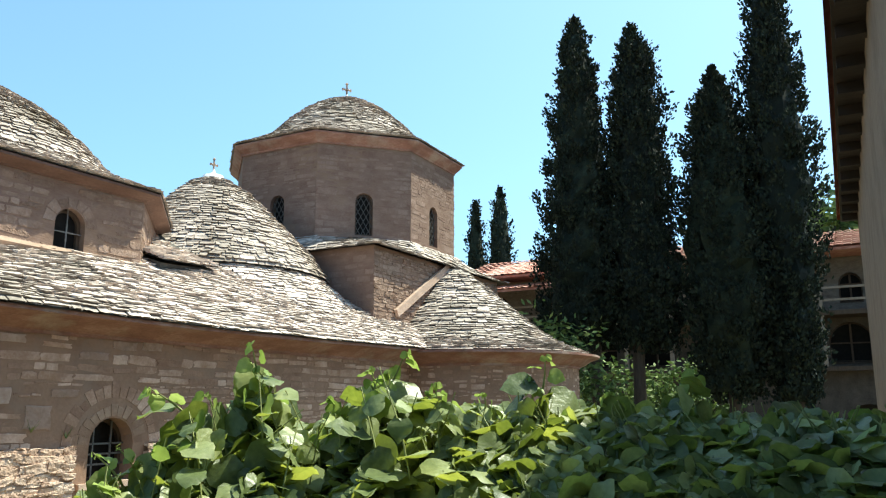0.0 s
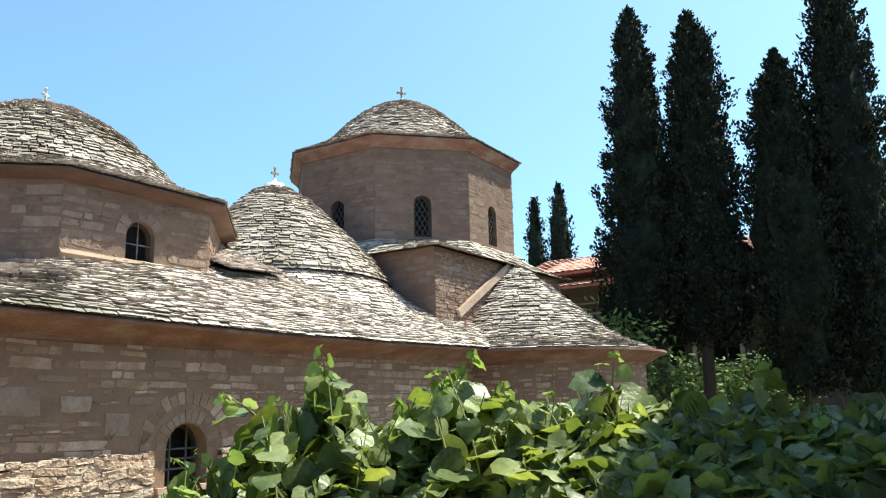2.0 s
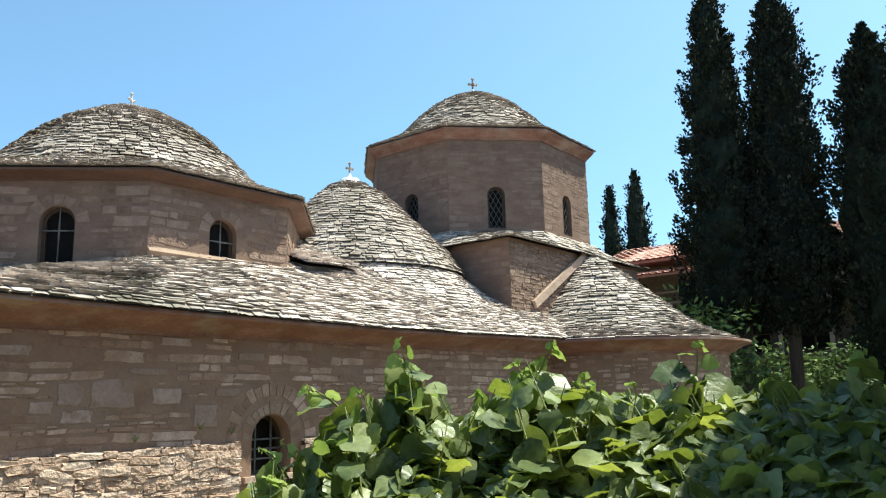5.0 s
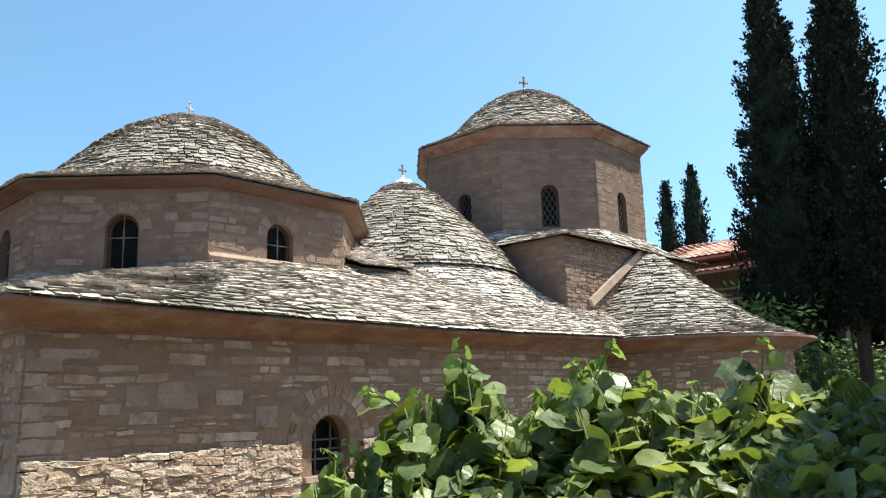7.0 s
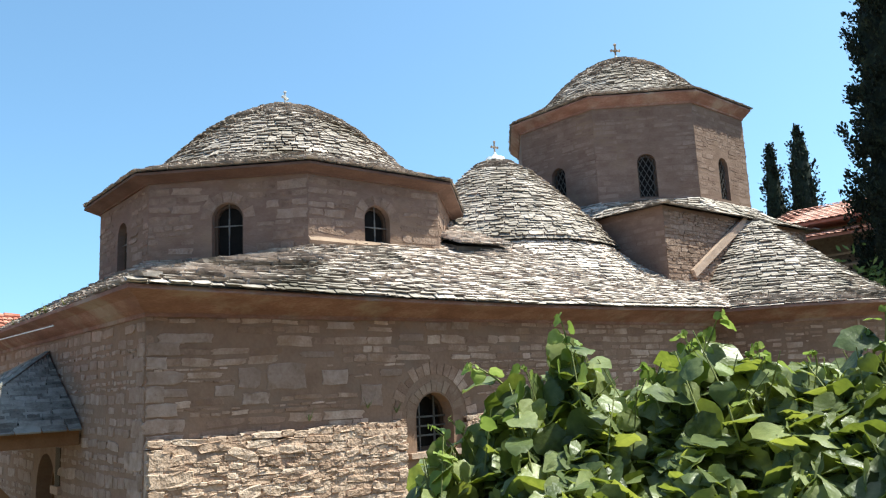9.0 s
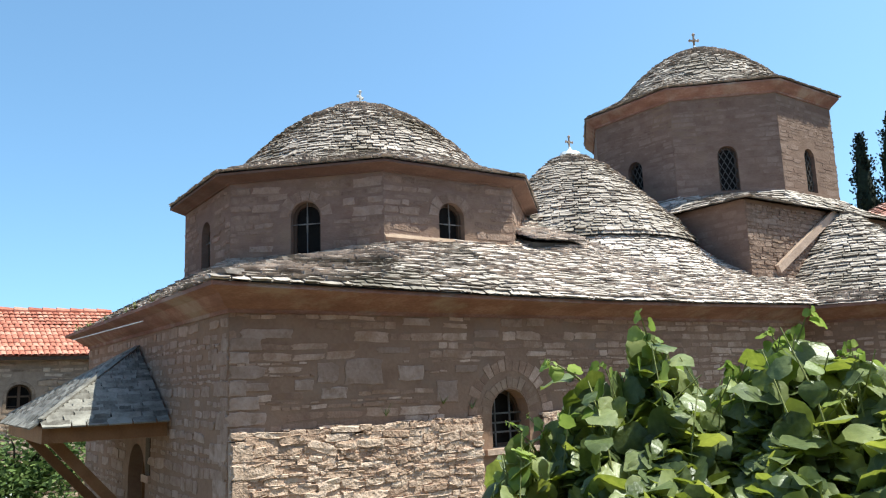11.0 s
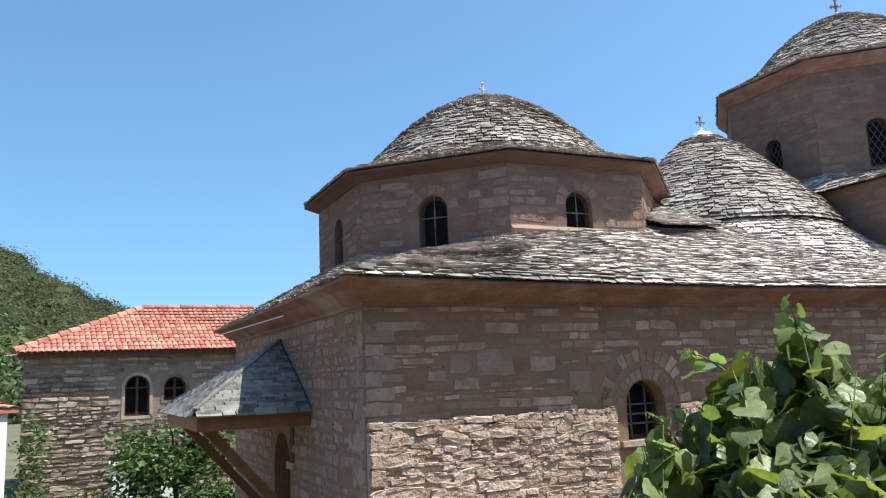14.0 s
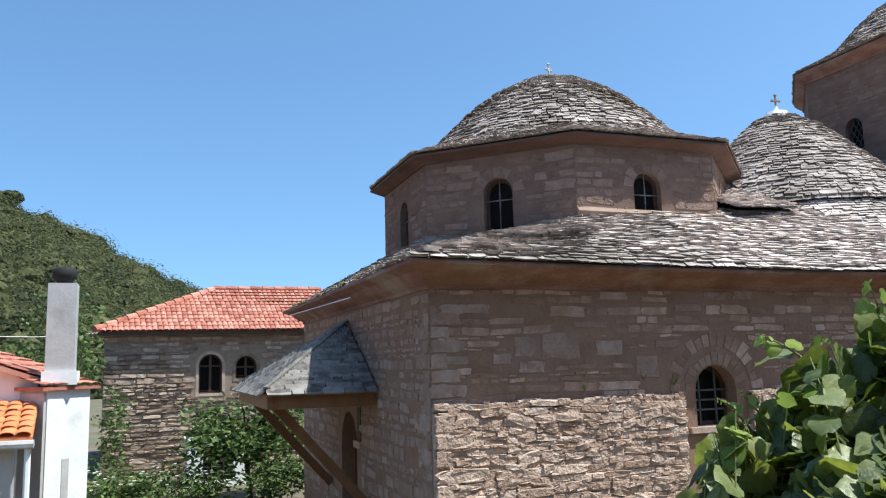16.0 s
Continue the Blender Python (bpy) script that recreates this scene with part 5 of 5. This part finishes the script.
def build_bush(name, label, category, centre, size, n_clumps, leaf, mat, seed, trunk=None):
    r = random.Random(seed)
    b = thing(name, label, category)
    c = Vector(centre)
    if trunk:
        t = Mesh()
        t.tube([(c.x + 0.1, c.y, -0.05), (c.x, c.y + 0.05, c.z * 0.6), (c.x - 0.1, c.y, c.z)], [trunk, trunk * 0.8, trunk * 0.4], 8)
        for k in range(7):
            a = k * 0.9
            e = c + Vector((math.cos(a) * size[0] * 0.7, math.sin(a) * size[1] * 0.7, size[2] * r.uniform(0, 0.6)))
            t.tube([(c.x, c.y + 0.05, c.z * 0.6), (c + e) / 2 + Vector((0, 0, 0.1)), e], [trunk * 0.5, trunk * 0.3, 0.012], 6)
        part("trunk", t, BARK, b)
    m = Mesh()
    lobes = [Vector((r.uniform(-0.7, 0.7), r.uniform(-0.7, 0.7), r.uniform(-0.55, 0.6))) for _ in range(9)]
    for _ in range(n_clumps):
        d = Vector((r.gauss(0, 1), r.gauss(0, 1), r.gauss(0, 1)))
        lobe = lobes[r.randrange(len(lobes))]
        d = d.normalized() * r.random() ** 0.5 * 0.5 + lobe
        p = c + Vector((d.x * size[0], d.y * size[1], d.z * size[2]))
        for _ in range(14):
            q = p + Vector((r.gauss(0, 0.16), r.gauss(0, 0.16), r.gauss(0, 0.12))) * (leaf / 0.06)
            a = Vector((r.gauss(0, 1), r.gauss(0, 1), r.gauss(0, 0.5))).normalized()
            s = a.cross(Vector((r.gauss(0, 1), r.gauss(0, 1), r.gauss(0.6, 1)))).normalized()
            L = leaf * r.uniform(0.7, 1.4)
            m.add([q - a * L, q + s * L * 0.45, q + a * L, q - s * L * 0.45], [(0, 1, 2, 3)])
    part("crown", m, mat, b)
    return b


build_bush("fig_tree", "leafy garden tree between the house and the church", "tree", (2.15, 19.1, 1.62), (1.35, 1.0, 0.85), 230, 0.085, SHRUB, 71, 0.07)
build_bush("shrub", "dark green shrub at the foot of the garden tree", "shrub", (2.75, 18.3, 0.5), (0.8, 0.5, 0.5), 110, 0.06, SHRUB, 78)
def build_lean_to():
    s = thing("garden_store", "low whitewashed garden store with a dark window", "shed")
    m = facing(0.95, 21.3, 0)
    w = Mesh()
    wall_panel(1.6, 0.0, 1.12, 0.3, [(0.75, 0.75, 0.15, 0.62)], w, m)
    part("front_wall", w, WHITEWASH, s)
    part("rear_wall", Mesh().box((0, 1.2, 0), (1.6, 1.4, 1.12), m), WHITEWASH, s)
    part("roof", Mesh().box((-0.05, -0.06, 1.122), (1.65, 1.45, 1.18), m), CEMENT, s, "flat grey cement roof")
    grilled_window(s, 0.75, 0.75, 0.15, 0.62, m, 0.12, "grid")


build_lean_to()
build_bush("shrub", "yellow-green shrub behind the church apse", "shrub", (20.2, 7.4, 3.5), (1.3, 1.3, 1.9), 260, 0.09, SHRUB, 72)
build_bush("shrub", "low green shrubs under the cypresses", "shrub", (25.5, 6.6, 2.4), (1.4, 3.4, 2.1), 560, 0.1, SHRUB, 73)
build_bush("tree", "broad green tree behind the wing roof", "tree", (40.0, 2.0, 11.0), (2.5, 3.0, 2.2), 130, 0.25, SHRUB, 74, 0.2)
build_bush("creeper", "dark bush beside the white house wall", "shrub", (-0.85, 21.5, 1.3), (0.3, 0.8, 1.3), 60, 0.06, SHRUB, 75)
build_bush("creeper", "dense greenery behind the chimney", "shrub", (-2.2, 20.5, 3.6), (1.3, 1.2, 1.5), 170, 0.07, SHRUB, 77)
build_bush("flower_bed", "low garden plants with small white flowers", "plants", (0.4, 18.6, 0.4), (1.8, 0.8, 0.5), 220, 0.06, SHRUB, 76)
r76 = random.Random(76)
for _ in range(40):
    fx, fy, fz = 0.4 + r76.uniform(-1.6, 1.4), 18.3 + r76.uniform(-0.4, 0.3), r76.uniform(0.5, 0.95)
    thing("flower", "small white garden flower among green plants", "flower", "white flowers in the bed", mesh=Mesh().tube([(fx, fy, fz), (fx, fy, fz + 0.03)], [0.012, 0.04], 6), mat=FLOWER)


# ---- the vine in front ----
VINE_TOP = [(36.3, -10), (37.3, -7.0), (38, -5.2), (39.5, -4.6), (42.0, -4.4), (42.9, -1.6), (44.3, -0.5), (46, -0.4), (47.1, 0.2), (47.6, 1.4), (49.4, 1.5), (51.4, -0.2), (52.7, -1.4), (54, -0.4), (55.7, 1.2),
            (56.5, 2.2), (57.9, 1.9), (58.6, -0.2), (59.9, 0.1), (61.1, 0.6), (62.9, -0.2), (67, 0.2), (70.5, 0.4), (73.6, -0.1), (77, 0.1), (81, -0.5), (85, -0.3), (89, -0.5), (96, -0.9)]


def leaf_shape(seed):
    """A rounded, toothed vine leaf of unit size with shallow lobes, its stalk at the origin."""
    r = random.Random(seed)
    half = [(0.0, 0.05), (0.12, -0.09), (0.30, -0.13), (0.46, -0.01), (0.54, 0.18), (0.535, 0.35), (0.52, 0.49), (0.43, 0.61), (0.33, 0.72), (0.2, 0.82), (0.09, 0.91), (0.0, 0.98)]
    fold = r.uniform(-0.08, 0.24)
    droop = r.uniform(0.03, 0.34)
    wave = r.uniform(0, 6)

    def lift(x, y):
        return (x, y, abs(x) * fold - droop * y * y + 0.045 * math.sin(9 * x + 6 * y + wave) - 0.25 * x * x * (fold > 0.15))
    mid = [lift(0, y) for _, y in half]
    n = len(half)
    vs, fs = list(mid), []
    for sgn in (1, -1):
        o = len(vs)
        vs += [lift(sgn * x * r.uniform(0.9, 1.08), y + r.uniform(-0.02, 0.02)) for x, y in half[1:-1]]
        ring = [0] + list(range(o, o + n - 2)) + [n - 1]
        for k in range(n - 1):
            q = [k, ring[k], ring[k + 1], k + 1]
            q = [i for j, i in enumerate(q) if i not in q[:j]]
            fs.append(tuple(q) if sgn > 0 else tuple(q[::-1]))
    return Mesh().add(vs, fs)


LEAVES = [leaf_shape(200 + i) for i in range(12)]


def leaf_pose(p, size, out, r, flat=0.55):
    n = (Vector((0, 0, 1)) * flat + out * r.uniform(0.0, 0.9) + Vector((r.gauss(0, 0.6), r.gauss(0, 0.6), r.gauss(0, 0.35)))).normalized()
    d = Vector((r.gauss(0, 0.7), r.gauss(0, 0.7), -0.5)) + out * 0.5
    d = (d - n * d.dot(n)).normalized()
    x = d.cross(n)
    m = Matrix.Identity(4)
    for i, c in enumerate((x, d, n)):
        m.col[i][:3] = c * size
    m.translation = p
    return m


def polar(az, el, d):
    """A place by bearing and rise seen from the terrace, and by distance."""
    a = radians(az)
    return Vector((d * math.sin(a), d * math.cos(a), EYE + d * math.tan(radians(el))))


def build_vine():
    r = random.Random(99)
    vine = thing("grape_vine", "bushy green grape vine with young shoots in sun and shade", "vine")
    leaves, young = [], []

    def top_at(az):
        return float(np.interp(az, [a for a, _ in VINE_TOP], [e for _, e in VINE_TOP]))

    def near_at(az):
        return 2.1 - 0.5 * max(0.0, min(1.0, (az - 60) / 22))
    # the leaf mass: from its back, high up, to its front, low down
    for k in range(6400):
        az = 36.3 + 60 * r.random() ** 0.92
        q = r.random() ** 0.8
        d = 3.05 - (3.05 - near_at(az)) * q
        fall = 12.5 * q if az < 62 else (2.5 + 11.0 * q) * q
        el = top_at(az) - fall - abs(r.gauss(0, 1.0))
        if az < 42.5 and el > top_at(az) - 2.5 and r.random() < 0.5:
            continue
        if el < -17:
            continue
        out = Vector((-math.sin(radians(az)), -math.cos(radians(az)), 0))
        size = r.uniform(0.065, 0.12) * (0.8 if r.random() < 0.3 else 1.0)
        leaves.append(leaf_pose(polar(az, el, d), size, out, r, 1.0 if az < 64 else 0.75))
    # a dense backing of leaves deep in the bush
    for _ in range(1500):
        az = r.uniform(37.5, 96)
        el = top_at(az) - 1.2 - 15 * r.random()
        out = Vector((-math.sin(radians(az)), -math.cos(radians(az)), 0))
        leaves.append(leaf_pose(polar(az, el, r.uniform(3.05, 3.3)), r.uniform(0.09, 0.14), out, r, 0.3))
    # leafy canes that rise out of it and carry the skyline
    canes = []
    for _ in range(150):
        az = 37 + 58 * r.random()
        out = Vector((-math.sin(radians(az)), -math.cos(radians(az)), 0))
        d = r.uniform(2.6, 3.0)
        tip = polar(az, top_at(az) + r.gauss(0.1, 0.35), d)
        lean = Vector((r.gauss(0, 0.12), r.gauss(0, 0.12), 0))
        root = tip - Vector((0, 0, r.uniform(0.3, 0.5))) - lean
        pts = [root, root + (tip - root) * 0.5 - lean * 0.15, tip]
        canes.append(pts)
        n = r.randrange(5, 8)
        for k in range(n):
            q = (k + r.random()) / n
            p = pts[0] + (pts[1] - pts[0]) * (2 * q) if q < 0.5 else pts[1] + (pts[2] - pts[1]) * (2 * q - 1)
            side = Vector((r.gauss(0, 1), r.gauss(0, 1), r.gauss(0, 0.2))).normalized()
            lf = leaf_pose(p + side * r.uniform(0.01, 0.05) - Vector((0, 0, 0.03)), r.uniform(0.075, 0.13) * (1 - 0.45 * q ** 3), out * 0.6 + side * 0.5, r, 0.7)
            (young if q > 0.8 and r.random() < 0.45 else leaves).append(lf)
    wood = Mesh()
    for pts in canes:
        wood.tube(pts, [0.0035, 0.003, 0.0018], 5)
    tagged(part("canes", wood, STEM, vine), kind="stuff")
    # single shoots above the mass: bearing and rise of the tip and of the foot, and how many full leaves they bear
    shoots = [(47.9, 4.4, 48.3, 0.0, 5), (48.3, 2.7, 49.6, -0.6, 5), (41.3, 1.2, 44.4, -1.6, 3), (45.1, 0.9, 45.6, -2.0, 4), (53.4, 0.5, 54.6, -1.8, 3), (58.9, 3.9, 57.2, 0.2, 2), (56.4, 2.7, 56.6, -1.6, 6), (57.6, 2.5, 57.3, -1.2, 5),
              (61.1, 1.6, 60.3, -2.0, 4), (60.3, 1.0, 60.5, -2.0, 3), (68.9, 3.5, 68.2, -0.6, 3), (67.8, 1.9, 67.6, -1.0, 3), (78.9, 2.6, 78.2, -1.0, 4), (38.2, -3.0, 40.4, -6.0, 3), (39.6, -2.6, 41.2, -5.6, 4), (42.2, -2.4, 42.8, -5.5, 3),
              (73.2, 0.9, 73.4, -1.5, 3), (64.5, 0.9, 64.2, -1.5, 3)]
    for az, el, az0, el0, full in shoots:
        d = 2.85
        pts = []
        for k in range(7):
            q = k / 6
            bend = math.sin(math.pi * q) * 0.25
            pts.append(polar(az0 + (az - az0) * q ** 1.3 + bend, el0 + (el - el0) * q, d - 0.05 * q))
        part("shoot", Mesh().tube(pts, [0.0055, 0.005, 0.0045, 0.004, 0.003, 0.0024, 0.0012], 6), STEM, vine)
        out = Vector((-math.sin(radians(az)), -math.cos(radians(az)), 0))
        across = Vector((math.cos(radians(az)), -math.sin(radians(az)), 0))

        def at(q):
            i = min(5, int(q * 6))
            return pts[i] + (pts[i + 1] - pts[i]) * (q * 6 - i)
        for k in range(full):
            q = 0.05 + 0.6 * (k + r.random() * 0.6) / full
            sgn = 1 if k % 2 else -1
            stalk = across * sgn * r.uniform(0.02, 0.05) + out * r.uniform(-0.02, 0.03)
            leaves.append(leaf_pose(at(q) + stalk, r.uniform(0.085, 0.13), out * 0.7 + across * sgn * 0.5, r, 0.45))
        for q in (0.66, 0.78, 0.9):
            sgn = r.choice((-1, 1))
            young.append(leaf_pose(at(q) + across * sgn * 0.02, r.uniform(0.045, 0.075) * (1.2 - 0.55 * q), out * 0.5 + across * sgn * 0.6, r, 0.5))
        for q in (0.93, 0.96, 0.99):
            young.append(leaf_pose(at(q) + across * r.uniform(-0.012, 0.012), r.uniform(0.015, 0.028), out * 0.5, r, 0.3))
    for k in range(5):
        az = radians(42 + k * 11)
        c = Vector((2.85 * math.sin(az), 2.85 * math.cos(az), 0))
        part("stem", Mesh().tube([c + Vector((0, 0, 0.6)), c + Vector((0.08, 0.03, 1.6)), c + Vector((-0.05, 0.06, 2.3)), c + Vector((0.05, 0, 2.75))], [0.035, 0.03, 0.022, 0.01], 8), BARK, vine)
    lay(young, LEAVES, [data("leaf", m, YOUNG_LEAF, True) for m in LEAVES], "leaf", vine, 120, YOUNG_LEAF, (1.9, 1.7, 3.1), True)
    lay(leaves, LEAVES, [data("leaf", m, LEAF, True) for m in LEAVES], "leaf", vine, 300, LEAF, (1.9, 1.7, 3.1), True)


build_vine()


# ---- weeds on the eaves and wall ----
def build_weeds():
    r = random.Random(17)
    spots = [(EX + 0.02, y, EZ - 0.01) for y in (10.6, 11.5, 12.0, 13.4, 14.8, 15.9)] + [(6.2, WY - 0.03, 2.62), (4.9, WY - 0.03, 2.6), (5.75, WY - 0.03, 2.7)]
    for x, y, z in spots:
        m = Mesh()
        for _ in range(22 if z > 4 else 9):
            a = r.uniform(0, 2 * math.pi)
            tip = Vector((math.cos(a) * 0.09, math.sin(a) * 0.09 - 0.03, r.uniform(0.06, 0.2)))
            side = Vector((-math.sin(a), math.cos(a), 0)) * 0.009
            m.add([Vector((x, y, z)) + side, Vector((x, y, z)) - side, Vector((x, y, z)) + tip], [(0, 1, 2)])
        thing("weed", "small dry weed tuft growing from the stonework", "weed", "weeds on the church", mesh=m, mat=STEM, kind="stuff")


build_weeds()
